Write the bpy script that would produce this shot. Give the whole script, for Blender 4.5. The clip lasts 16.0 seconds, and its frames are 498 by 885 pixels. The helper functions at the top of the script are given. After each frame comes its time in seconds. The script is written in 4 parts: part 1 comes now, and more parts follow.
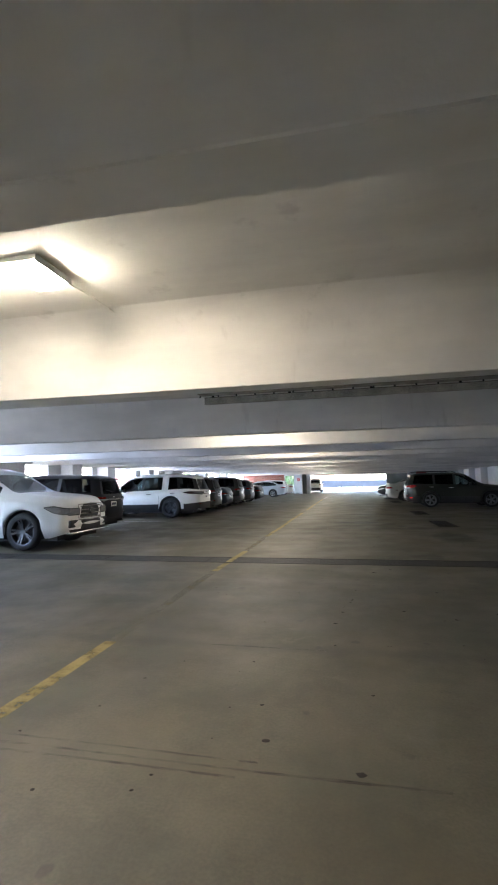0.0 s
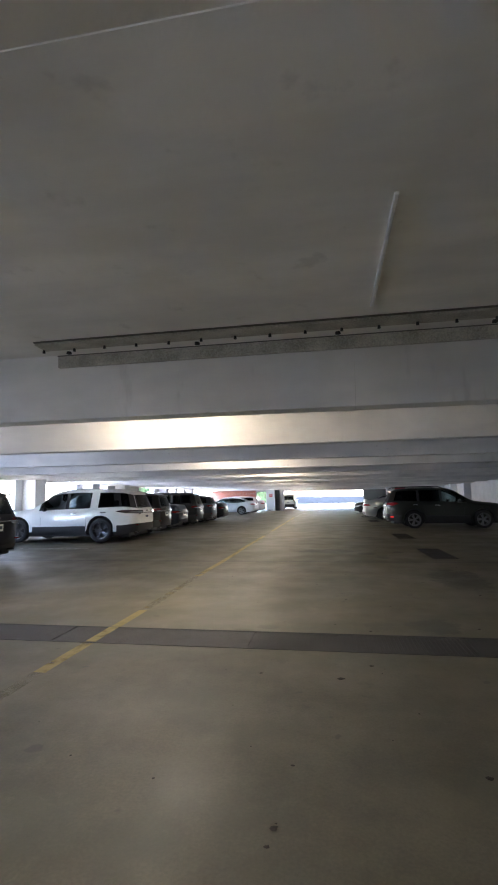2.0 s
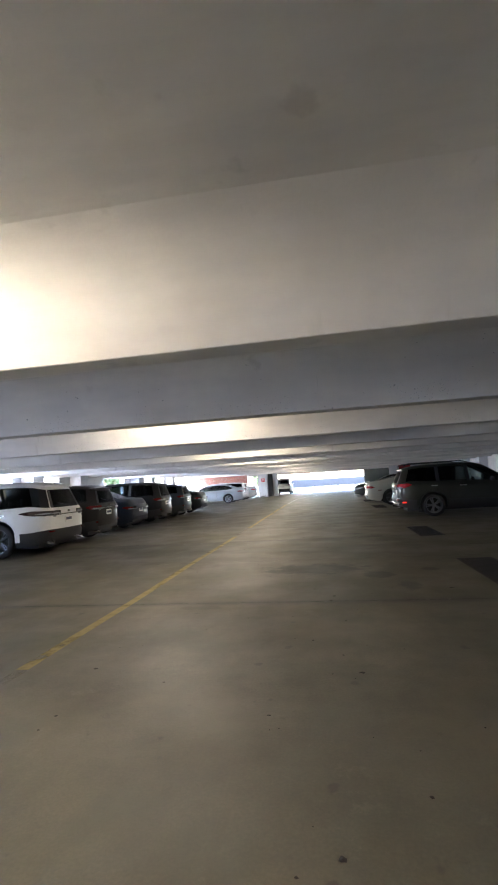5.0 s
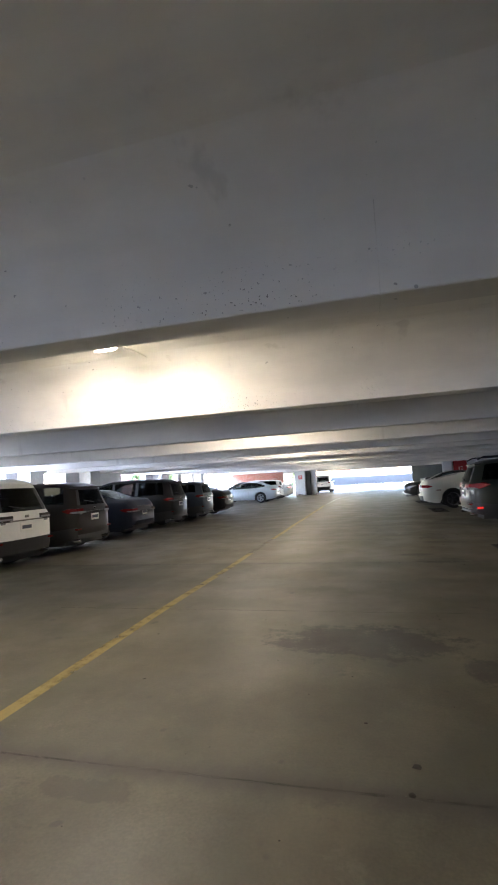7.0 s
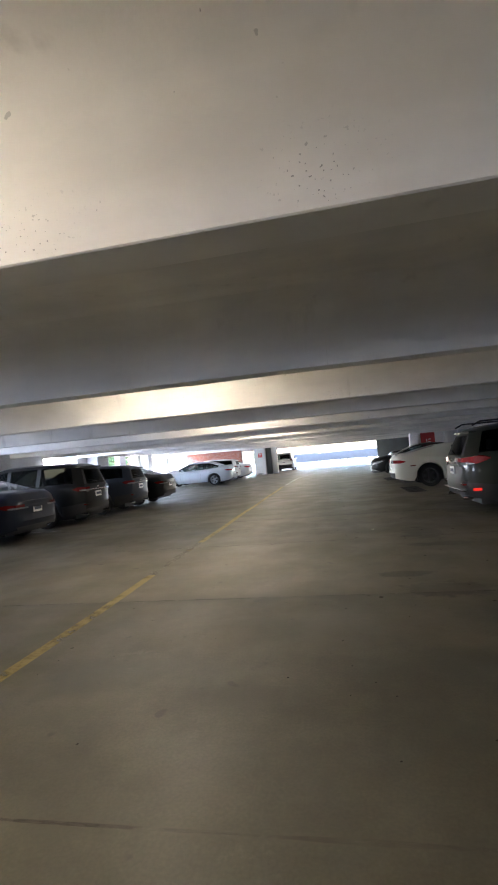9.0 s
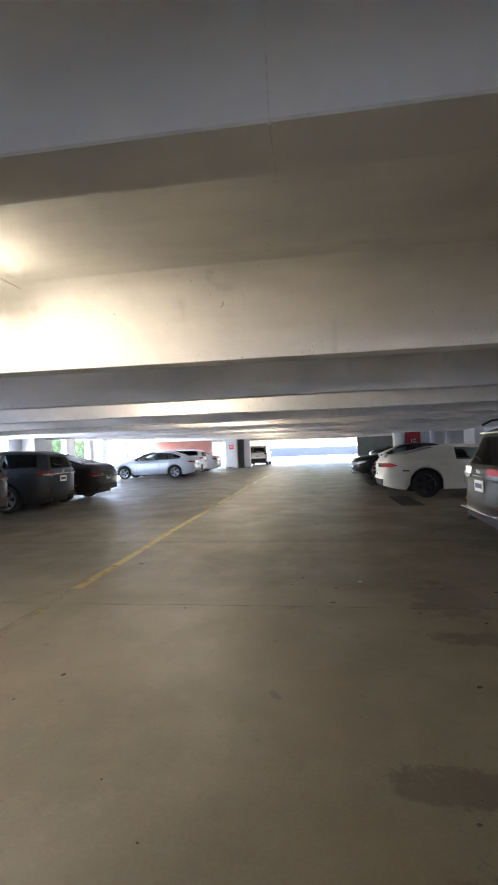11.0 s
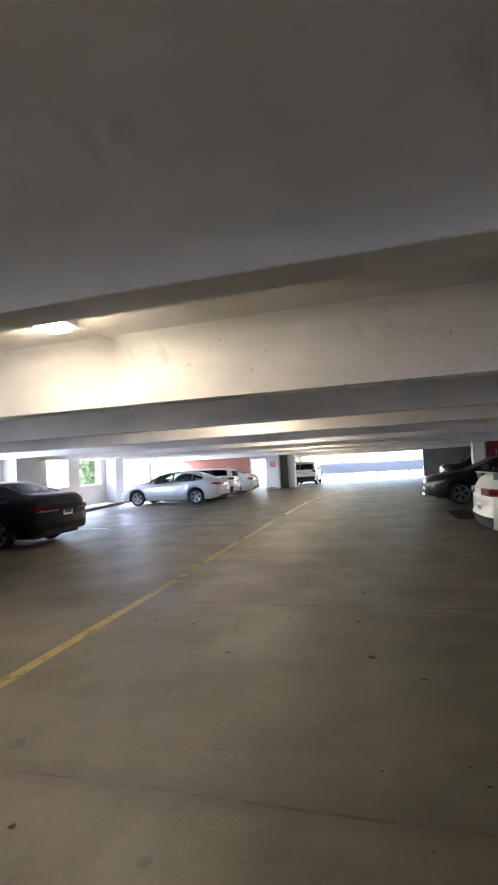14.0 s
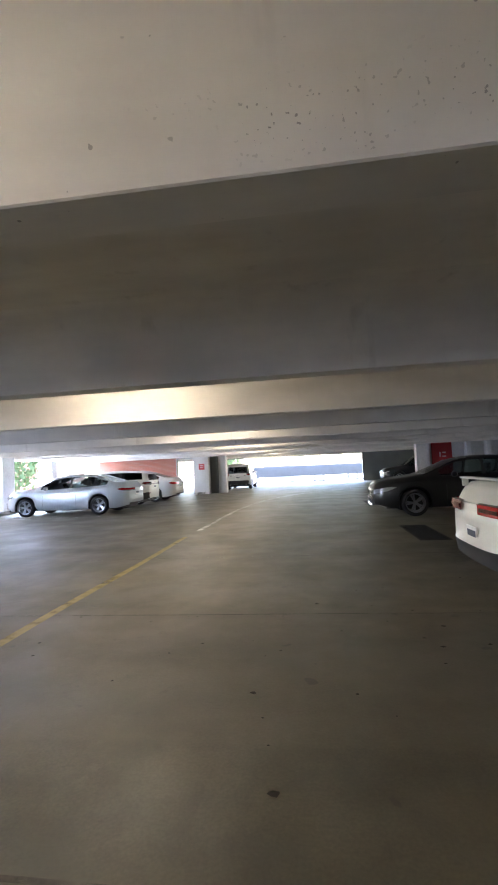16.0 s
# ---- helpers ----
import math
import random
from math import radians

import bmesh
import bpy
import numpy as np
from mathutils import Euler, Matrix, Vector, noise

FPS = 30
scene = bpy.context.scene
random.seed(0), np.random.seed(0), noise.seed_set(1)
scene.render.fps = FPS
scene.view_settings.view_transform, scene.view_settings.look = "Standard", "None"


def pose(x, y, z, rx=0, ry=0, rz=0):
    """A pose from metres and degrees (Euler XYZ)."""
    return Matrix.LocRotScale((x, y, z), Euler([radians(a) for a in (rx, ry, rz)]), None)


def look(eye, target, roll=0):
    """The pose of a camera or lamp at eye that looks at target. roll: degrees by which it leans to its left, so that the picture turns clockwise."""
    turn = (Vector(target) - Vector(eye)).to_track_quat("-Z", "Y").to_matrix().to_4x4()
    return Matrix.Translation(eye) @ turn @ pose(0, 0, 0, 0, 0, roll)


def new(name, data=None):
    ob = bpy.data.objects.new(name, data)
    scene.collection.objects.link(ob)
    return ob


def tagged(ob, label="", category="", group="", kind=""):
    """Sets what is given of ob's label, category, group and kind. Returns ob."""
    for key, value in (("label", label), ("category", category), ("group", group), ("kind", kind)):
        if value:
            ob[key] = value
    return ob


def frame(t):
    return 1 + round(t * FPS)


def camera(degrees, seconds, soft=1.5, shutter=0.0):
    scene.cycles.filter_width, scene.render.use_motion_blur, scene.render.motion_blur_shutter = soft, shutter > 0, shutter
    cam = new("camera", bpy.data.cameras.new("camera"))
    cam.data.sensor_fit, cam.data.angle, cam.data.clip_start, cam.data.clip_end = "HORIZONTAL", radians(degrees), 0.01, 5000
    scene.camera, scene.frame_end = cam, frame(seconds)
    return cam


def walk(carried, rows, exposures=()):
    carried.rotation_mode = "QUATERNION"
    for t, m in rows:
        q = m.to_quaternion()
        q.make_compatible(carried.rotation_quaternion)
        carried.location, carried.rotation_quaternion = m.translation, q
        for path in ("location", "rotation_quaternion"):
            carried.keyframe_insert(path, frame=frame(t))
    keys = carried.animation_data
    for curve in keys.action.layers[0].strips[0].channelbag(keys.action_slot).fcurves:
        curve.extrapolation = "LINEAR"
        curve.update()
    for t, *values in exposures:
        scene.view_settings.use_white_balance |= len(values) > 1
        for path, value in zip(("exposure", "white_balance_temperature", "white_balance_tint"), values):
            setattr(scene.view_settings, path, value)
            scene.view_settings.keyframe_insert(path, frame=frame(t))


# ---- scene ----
cam = camera(56.7, 16.0, soft=1.9)
EXPOSURES = [(0.0, 4.96, 5950, 13), (0.5, 4.73, 6100, 15), (3.0, 5.23, 6100, 15), (3.5, 5.15, 6150, 16), (7.0, 5.16, 6100, 15), (8.0, 5.20, 6100, 15), (8.5, 5.00, 6150, 15), (10.0, 5.40, 6150, 15), (13.0, 5.00, 6350, 17), (16.0, 4.95, 6350, 16)]
PATH = [
    (0, (-0.111, 1.614, 1.352), (-0.533, 3.561, 1.526), -1.1),
    (0.5, (-0.007, 2.50, 1.358), (-0.317, 4.465, 1.567), -2.7),
    (1, (0.038, 3.276, 1.354), (-0.33, 5.229, 1.579), -1.0),
    (1.5, (0.116, 4.185, 1.363), (-0.135, 6.156, 1.596), -2.6),
    (2, (0.131, 5.035, 1.364), (-0.197, 6.993, 1.604), -1.0),
    (2.5, (0.176, 5.924, 1.39), (-0.083, 7.896, 1.596), -1.4),
    (3, (0.142, 6.71, 1.391), (-0.253, 8.658, 1.61), -2.0),
    (3.5, (0.228, 7.501, 1.412), (0.07, 9.484, 1.616), -3.2),
    (4, (0.261, 8.178, 1.42), (-0.036, 10.142, 1.647), -2.9),
    (4.2, (0.35, 8.454, 1.39), (0.086, 10.425, 1.608), -3.1),
    (6.3, (0.374, 11.798, 1.447), (-0.076, 13.741, 1.597), -4.2),
    (6.5, (0.257, 12.131, 1.424), (-0.156, 14.082, 1.582), -3.9),
    (7, (0.227, 12.955, 1.409), (-0.27, 14.885, 1.582), -3.2),
    (7.5, (0.288, 13.816, 1.411), (-0.009, 15.788, 1.559), -4.7),
    (8, (0.255, 14.647, 1.408), (-0.121, 16.6, 1.625), -4.5),
    (8.5, (0.264, 15.53, 1.398), (-0.053, 17.497, 1.574), -4.5),
    (9, (0.269, 16.304, 1.393), (-0.091, 18.27, 1.465), -5.0),
    (9.5, (0.285, 17.09, 1.436), (0.079, 19.079, 1.485), -6.1),
    (10, (0.301, 17.938, 1.427), (-0.01, 19.913, 1.473), -3.4),
    (10.2, (0.28, 18.273, 1.411), (0.021, 20.256, 1.451), -1.4),
    (12.3, (0.574, 21.724, 1.45), (0.279, 23.702, 1.471), -3.6),
    (12.5, (0.586, 22.067, 1.424), (0.313, 24.048, 1.453), -3.7),
    (13, (0.566, 22.832, 1.465), (0.129, 24.784, 1.504), -3.4),
    (13.5, (0.561, 23.776, 1.455), (0.248, 25.751, 1.495), -5.3),
    (14, (0.465, 24.625, 1.449), (-0.044, 26.556, 1.56), -3.1),
    (14.5, (0.485, 25.428, 1.472), (0.171, 27.398, 1.619), -3.0),
    (15, (0.527, 26.33, 1.456), (0.269, 28.304, 1.644), -2.2),
    (15.5, (0.663, 27.10, 1.428), (0.49, 29.086, 1.593), -3.3),
    (16, (0.507, 27.902, 1.39), (0.247, 29.882, 1.502), -2.8),
]
walk(cam, [(t, look(eye, target, roll)) for t, eye, target, roll in PATH], EXPOSURES)

SKY, SUN, LAMP, LAMP_SIDE = 0.12, 2.0, 1.6, 19.0
FLOOR = (0.118, 0.107, 0.074)
STEM_A = 5.5
DAY = 2.1

# ---- light: overcast-bright daylight outside, lamps inside ----
world = bpy.data.worlds.new("sky")
scene.world = world
world.use_nodes = True
wn = world.node_tree
sky = wn.nodes.new("ShaderNodeTexSky")
sky.sky_type, sky.sun_disc = "NISHITA", False
sky.sun_elevation, sky.sun_rotation = radians(48), radians(-60)
wn.nodes["Background"].inputs[1].default_value = SKY
wn.links.new(sky.outputs[0], wn.nodes["Background"].inputs[0])
sun_data = bpy.data.lights.new("sun", "SUN")
sun_data.energy, sun_data.angle, sun_data.color = SUN, radians(0.6), (1.0, 0.95, 0.88)
sun = new("sun", sun_data)
sun.matrix_world = look((-40, 60, 60), (-12, 45, 0))


def daylight(x, y, z, tx, ty, tz, w, h, k=1.0):
    """Stands in for the sky's light: an area lamp w by h, mostly of an opening's size."""
    d = bpy.data.lights.new("daylight", "AREA")
    d.shape, d.size, d.size_y = "RECTANGLE", w, h
    d.energy, d.color = DAY * k * w * h, (0.54, 0.68, 1.0)
    new("daylight", d).matrix_world = look((x, y, z), (tx, ty, tz))


for a, b, k in ((1.8, 4.6, 0.4), (6.4, 9.0, 0.5), (9.9, 13.9, 1.4), (23.9, 26.9, 1.0), (34.9, 37.6, 1.3), (46.3, 49.2, 2.2)):
    daylight(-12.9, (a + b) / 2, 1.65, 0, (a + b) / 2, 1.5, b - a, 1.15, k)
# Two lamps outside the roof, matching no opening, added to brighten the far floor.
daylight(-14.2, 50.5, 3.4, -6, 50.5, 0, 11.0, 1.6, 2.2)
daylight(0.0, 68.2, 4.0, 0, 60, 0.0, 9.0, 1.8, 3.0)


# ---- materials ----
def mat(name, colour, rough=0.6, metal=0.0, var=0.0, scale=3.0, bump=0.0, bump_scale=60.0, coat=0.0, emit=None, emit_strength=0.0):
    """A principled material with colour variation at two scales and fine relief."""
    m = bpy.data.materials.new(name)
    m.use_nodes = True
    nt = m.node_tree
    b = nt.nodes["Principled BSDF"]
    b.inputs["Base Color"].default_value = (*colour, 1)
    b.inputs["Roughness"].default_value = rough
    b.inputs["Metallic"].default_value = metal
    b.inputs["Coat Weight"].default_value = coat
    b.inputs["Coat Roughness"].default_value = 0.06
    if emit:
        b.inputs["Emission Color"].default_value = (*emit, 1)
        b.inputs["Emission Strength"].default_value = emit_strength
    if var or bump:
        co = nt.nodes.new("ShaderNodeNewGeometry")
        if var:
            n1 = nt.nodes.new("ShaderNodeTexNoise")
            n1.inputs["Scale"].default_value, n1.inputs["Detail"].default_value = scale, 6
            n2 = nt.nodes.new("ShaderNodeTexNoise")
            n2.inputs["Scale"].default_value, n2.inputs["Detail"].default_value = scale * 14, 4
            for n in (n1, n2):
                nt.links.new(co.outputs["Position"], n.inputs["Vector"])
            add = nt.nodes.new("ShaderNodeMath")
            add.operation = "ADD"
            nt.links.new(n1.outputs[0], add.inputs[0])
            nt.links.new(n2.outputs[0], add.inputs[1])
            ramp = nt.nodes.new("ShaderNodeMapRange")
            ramp.inputs[1].default_value, ramp.inputs[2].default_value = 0.7, 1.3
            ramp.inputs[3].default_value, ramp.inputs[4].default_value = 1 - var, 1 + var
            nt.links.new(add.outputs[0], ramp.inputs[0])
            mix = nt.nodes.new("ShaderNodeVectorMath")
            mix.operation = "SCALE"
            mix.inputs[0].default_value = colour
            nt.links.new(ramp.outputs[0], mix.inputs["Scale"])
            nt.links.new(mix.outputs[0], b.inputs["Base Color"])
        if bump:
            n3 = nt.nodes.new("ShaderNodeTexNoise")
            n3.inputs["Scale"].default_value, n3.inputs["Detail"].default_value = bump_scale, 3
            nt.links.new(co.outputs["Position"], n3.inputs["Vector"])
            bp = nt.nodes.new("ShaderNodeBump")
            bp.inputs["Strength"].default_value, bp.inputs["Distance"].default_value = bump, 0.01
            nt.links.new(n3.outputs[0], bp.inputs["Height"])
            nt.links.new(bp.outputs[0], b.inputs["Normal"])
    return m


class Graph:
    """Short hand for building a node graph."""

    def __init__(self, m):
        self.nt = m.node_tree
        self.b = self.nt.nodes["Principled BSDF"]
        self.pos = self.nt.nodes.new("ShaderNodeNewGeometry").outputs["Position"]

    def link(self, a, b):
        self.nt.links.new(a, b)

    def noise(self, scale, detail=5, stretch=(1, 1, 1), rough=0.55, shift=(0, 0, 0)):
        mp = self.nt.nodes.new("ShaderNodeMapping")
        mp.inputs["Scale"].default_value = stretch
        mp.inputs["Location"].default_value = shift
        self.link(self.pos, mp.inputs["Vector"])
        n = self.nt.nodes.new("ShaderNodeTexNoise")
        n.inputs["Scale"].default_value, n.inputs["Detail"].default_value, n.inputs["Roughness"].default_value = scale, detail, rough
        self.link(mp.outputs[0], n.inputs["Vector"])
        return n.outputs[0]

    def ramp(self, v, a, b, lo=0.0, hi=1.0):
        n = self.nt.nodes.new("ShaderNodeMapRange")
        n.interpolation_type = "SMOOTHSTEP"
        for i, x in enumerate((a, b, lo, hi)):
            n.inputs[i + 1].default_value = x
        self.link(v, n.inputs[0])
        return n.outputs[0]

    def math(self, op, a, b):
        n = self.nt.nodes.new("ShaderNodeMath")
        n.operation = op
        for i, v in enumerate((a, b)):
            if isinstance(v, (int, float)):
                n.inputs[i].default_value = v
            else:
                self.link(v, n.inputs[i])
        return n.outputs[0]

    def mix(self, f, a, b):
        n = self.nt.nodes.new("ShaderNodeMix")
        n.data_type = "RGBA"
        for v, s in ((f, n.inputs[0]), (a, n.inputs[6]), (b, n.inputs[7])):
            if isinstance(v, (int, float)):
                s.default_value = v
            elif isinstance(v, tuple):
                s.default_value = (*v, 1)
            else:
                self.link(v, s)
        return n.outputs[2]

    def axis(self, k):
        n = self.nt.nodes.new("ShaderNodeSeparateXYZ")
        self.link(self.pos, n.inputs[0])
        return n.outputs[k]

    def bump(self, v, strength, distance=0.01):
        n = self.nt.nodes.new("ShaderNodeBump")
        n.inputs["Strength"].default_value, n.inputs["Distance"].default_value = strength, distance
        self.link(v, n.inputs["Height"])
        self.link(n.outputs[0], self.b.inputs["Normal"])

    def blot(self, cx, cy, rx, ry, edge=0.5):
        """A ragged stain of its own shape on the floor, 0 to 1."""
        x = self.math("DIVIDE", self.math("SUBTRACT", self.axis(0), cx), rx)
        y = self.math("DIVIDE", self.math("SUBTRACT", self.axis(1), cy), ry)
        r = self.math("ADD", self.math("MULTIPLY", x, x), self.math("MULTIPLY", y, y))
        r = self.math("ADD", r, self.math("MULTIPLY", self.math("SUBTRACT", self.noise(4.5, 8, rough=0.78), 0.5), 4.2))
        return self.ramp(r, 0.35, 0.35 + edge, 1.0, 0.0)


def floor_material():
    m = mat("worn_concrete", FLOOR, 0.45)
    g = Graph(m)
    big = g.ramp(g.noise(0.35, 6), 0.3, 0.7, 0.84, 1.14)
    mid = g.ramp(g.noise(1.6, 8, rough=0.72), 0.32, 0.68, 0.78, 1.15)
    lanes = g.math("MULTIPLY", g.ramp(g.noise(1.3, 5, (1.0, 0.12, 1)), 0.3, 0.7, 0.85, 1.12), g.ramp(g.noise(1.5, 5, (0.12, 1.0, 1), shift=(4, 1, 0)), 0.3, 0.7, 0.93, 1.06))
    fine = g.ramp(g.noise(60, 4), 0.3, 0.7, 0.9, 1.1)
    f = g.math("MULTIPLY", g.math("MULTIPLY", big, mid), g.math("MULTIPLY", lanes, fine))
    vm = g.nt.nodes.new("ShaderNodeVectorMath")
    vm.operation = "SCALE"
    vm.inputs[0].default_value = FLOOR
    g.link(f, vm.inputs["Scale"])
    col = vm.outputs[0]
    col = g.mix(g.ramp(g.noise(0.8, 6, shift=(7, 3, 0)), 0.5, 0.72, 0, 0.5), col, (0.15, 0.129, 0.084))
    col = g.mix(g.ramp(g.noise(1.3, 6, shift=(1, 5, 0)), 0.5, 0.68, 0, 0.55), col, (0.078, 0.08, 0.055))
    dark = g.blot(0.05, 17.15, 0.95, 0.5, 0.55)
    for cx, cy, rx, ry in ((1.0, 16.6, 0.25, 0.3), (1.3, 15.9, 0.16, 0.3), (1.75, 16.9, 0.15, 0.15), (0.9, 21.6, 0.4, 0.15), (1.6, 23.1, 0.5, 0.15), (1.2, 21.0, 0.5, 0.3), (2.2, 13.2, 0.5, 1.2), (1.2, 10.3, 0.35, 0.3), (1.5, 24.0, 0.4, 0.6), (3.2, 27.0, 1.2, 1.5), (3.4, 35.0, 1.2, 1.2)):
        dark = g.math("MAXIMUM", dark, g.math("MULTIPLY", g.blot(cx, cy, rx, ry, 0.6), 0.85))
    col = g.mix(g.math("MULTIPLY", g.math("MULTIPLY", dark, 0.95), g.ramp(g.noise(5, 6, rough=0.75), 0.35, 0.65, 0.85, 1.0)), col, (0.016, 0.015, 0.013))
    for jy, k in ((15.18, 0.75), (20.9, 0.45), (26.63, 0.4), (5.48, 0.3), (32.3, 0.3)):
        d = g.math("ABSOLUTE", g.math("SUBTRACT", g.math("ADD", g.axis(1), g.math("MULTIPLY", g.noise(2.5, 4), 0.06)), jy + 0.03), 0.0)
        d = g.math("ADD", d, g.math("MULTIPLY", g.math("SUBTRACT", g.noise(3.0, 6, (1, 0.5, 1), 0.7), 0.45), 0.22))
        col = g.mix(g.ramp(d, 0.0, 0.17, 1.1 * k, 0.0), col, (0.045, 0.04, 0.035))
    # Bands of slab tone across the aisle, with light and shadow painted into them.
    edge = g.math("ADD", g.axis(1), g.math("MULTIPLY", g.noise(1.2, 5), 0.08))
    for ya, yb, k, tint in ((9.95, 12.6, 0.30, (0.15, 0.135, 0.095)), (15.2, 20.93, 0.32, (0.062, 0.06, 0.042)), (20.93, 24.3, 0.38, (0.165, 0.145, 0.10)), (26.66, 29.4, 0.25, (0.07, 0.066, 0.047)), (30.3, 32.33, 0.30, (0.15, 0.135, 0.098)), (33.9, 36.2, 0.25, (0.075, 0.07, 0.05)), (38.05, 43.7, 0.25, (0.14, 0.128, 0.095))):
        band = g.math("MULTIPLY", g.ramp(edge, ya - 0.02, ya + 0.05), g.ramp(edge, yb - 0.1, yb + 0.35, 1.0, 0.0))
        col = g.mix(g.math("MULTIPLY", g.math("MULTIPLY", band, k), g.ramp(g.noise(0.9, 6, shift=(5, 2, 0), rough=0.65), 0.3, 0.6, 0.35, 1.0)), col, tint)
    # Square repair patches and round damp marks past the drain.
    for cx, cy, rx, ry in ((0.62, 10.25, 0.2, 0.24), (-0.55, 10.1, 0.15, 0.1), (1.25, 10.15, 0.16, 0.12), (-1.2, 15.0, 0.3, 0.12)):
        col = g.mix(g.math("MULTIPLY", g.blot(cx, cy, rx, ry, 0.4), 0.5), col, (0.055, 0.05, 0.038))
    worn = g.math("MULTIPLY", g.ramp(g.noise(2.8, 9, rough=0.8, shift=(8, 8, 0)), 0.56, 0.66), g.ramp(g.noise(0.5, 3, shift=(2, 6, 0)), 0.42, 0.6))
    col = g.mix(g.math("MULTIPLY", worn, 0.38), col, (0.19, 0.17, 0.125))
    grime = g.math("MULTIPLY", g.ramp(g.noise(3.4, 9, rough=0.8, shift=(1, 4, 2)), 0.57, 0.67), g.ramp(g.noise(0.45, 3, shift=(7, 1, 0)), 0.4, 0.6))
    col = g.mix(g.math("MULTIPLY", grime, 0.42), col, (0.045, 0.043, 0.032))
    spots = g.ramp(g.noise(5.5, 2, rough=0.3), 0.73, 0.77, 0, 0.55)
    col = g.mix(spots, col, (0.05, 0.045, 0.04))
    g.link(col, g.b.inputs["Base Color"])
    g.link(g.ramp(g.noise(1.1, 6, shift=(3, 9, 0)), 0.3, 0.7, 0.46, 0.62), g.b.inputs["Roughness"])
    g.bump(g.math("ADD", g.math("MULTIPLY", g.noise(90, 4), 0.4), g.math("MULTIPLY", g.noise(6, 6), 1.5)), 0.12, 0.006)
    return m


def ceiling_material(name, colour, specks):
    m = mat(name, colour, 0.8)
    g = Graph(m)
    f = g.math("MULTIPLY", g.ramp(g.noise(0.5, 6), 0.3, 0.7, 0.86, 1.1), g.ramp(g.noise(2.2, 6, (0.25, 1, 1)), 0.3, 0.7, 0.92, 1.06))
    vm = g.nt.nodes.new("ShaderNodeVectorMath")
    vm.operation = "SCALE"
    vm.inputs[0].default_value = colour
    g.link(f, vm.inputs["Scale"])
    col = vm.outputs[0]
    pits = g.ramp(g.noise(24, 2, rough=0.35), 0.75, 0.775, 0, 0.5)
    pits = g.math("MULTIPLY", pits, g.ramp(g.noise(0.9, 2, shift=(2, 0, 5)), 0.45, 0.55, 0, 1))
    if specks:
        holes = g.math("MULTIPLY", g.ramp(g.noise(78, 2, rough=0.3, shift=(3, 1, 2)), 0.69, 0.715, 0, 0.7), g.ramp(g.noise(0.75, 3, shift=(9, 2, 1)), 0.5, 0.6, 0, 1))
        holes = g.math("MULTIPLY", holes, g.ramp(g.math("ADD", g.axis(2), g.math("MULTIPLY", g.noise(3, 3), 0.2)), 2.36, 2.6, 1.0, 0.0))
        holes = g.math("MULTIPLY", holes, g.ramp(g.axis(2), 2.208, 2.225, 0.0, 1.0))
        col = g.mix(holes, col, (0.05, 0.045, 0.04))
        col = g.mix(pits, col, (0.05, 0.045, 0.04))
    streak = g.ramp(g.noise(4, 4, (1, 1, 0.15)), 0.62, 0.75, 0, 0.18)
    col = g.mix(streak, col, (0.22, 0.18, 0.13))
    g.link(col, g.b.inputs["Base Color"])
    g.bump(g.math("ADD", g.noise(45, 4), g.math("MULTIPLY", g.noise(2.5, 5), 2.0)), 0.18, 0.008)
    return m


def line_material(name, colour, wear):
    """Road paint, worn through to the concrete in patches."""
    m = mat(name, colour, 0.6)
    g = Graph(m)
    hole = g.ramp(g.math("ADD", g.noise(5, 8, rough=0.75), g.math("MULTIPLY", g.noise(0.6, 3), 0.5)), wear - 0.16, wear + 0.22)
    tr = g.nt.nodes.new("ShaderNodeBsdfTransparent")
    mx = g.nt.nodes.new("ShaderNodeMixShader")
    g.link(hole, mx.inputs[0])
    g.link(g.b.outputs[0], mx.inputs[1])
    g.link(tr.outputs[0], mx.inputs[2])
    g.link(mx.outputs[0], g.nt.nodes["Material Output"].inputs[0])
    g.link(g.mix(g.noise(20, 4), tuple(c * 0.7 for c in colour), colour), g.b.inputs["Base Color"])
    return m


def glass_material(name, tint, gloss):
    m = bpy.data.materials.new(name)
    m.use_nodes = True
    nt = m.node_tree
    nt.nodes.remove(nt.nodes["Principled BSDF"])
    tr = nt.nodes.new("ShaderNodeBsdfTransparent")
    tr.inputs[0].default_value = (*tint, 1)
    gl = nt.nodes.new("ShaderNodeBsdfGlossy")
    gl.inputs["Roughness"].default_value = 0.03
    fr = nt.nodes.new("ShaderNodeFresnel")
    fr.inputs[0].default_value = gloss
    mx = nt.nodes.new("ShaderNodeMixShader")
    nt.links.new(fr.outputs[0], mx.inputs[0])
    nt.links.new(tr.outputs[0], mx.inputs[1])
    nt.links.new(gl.outputs[0], mx.inputs[2])
    nt.links.new(mx.outputs[0], nt.nodes["Material Output"].inputs[0])
    return m


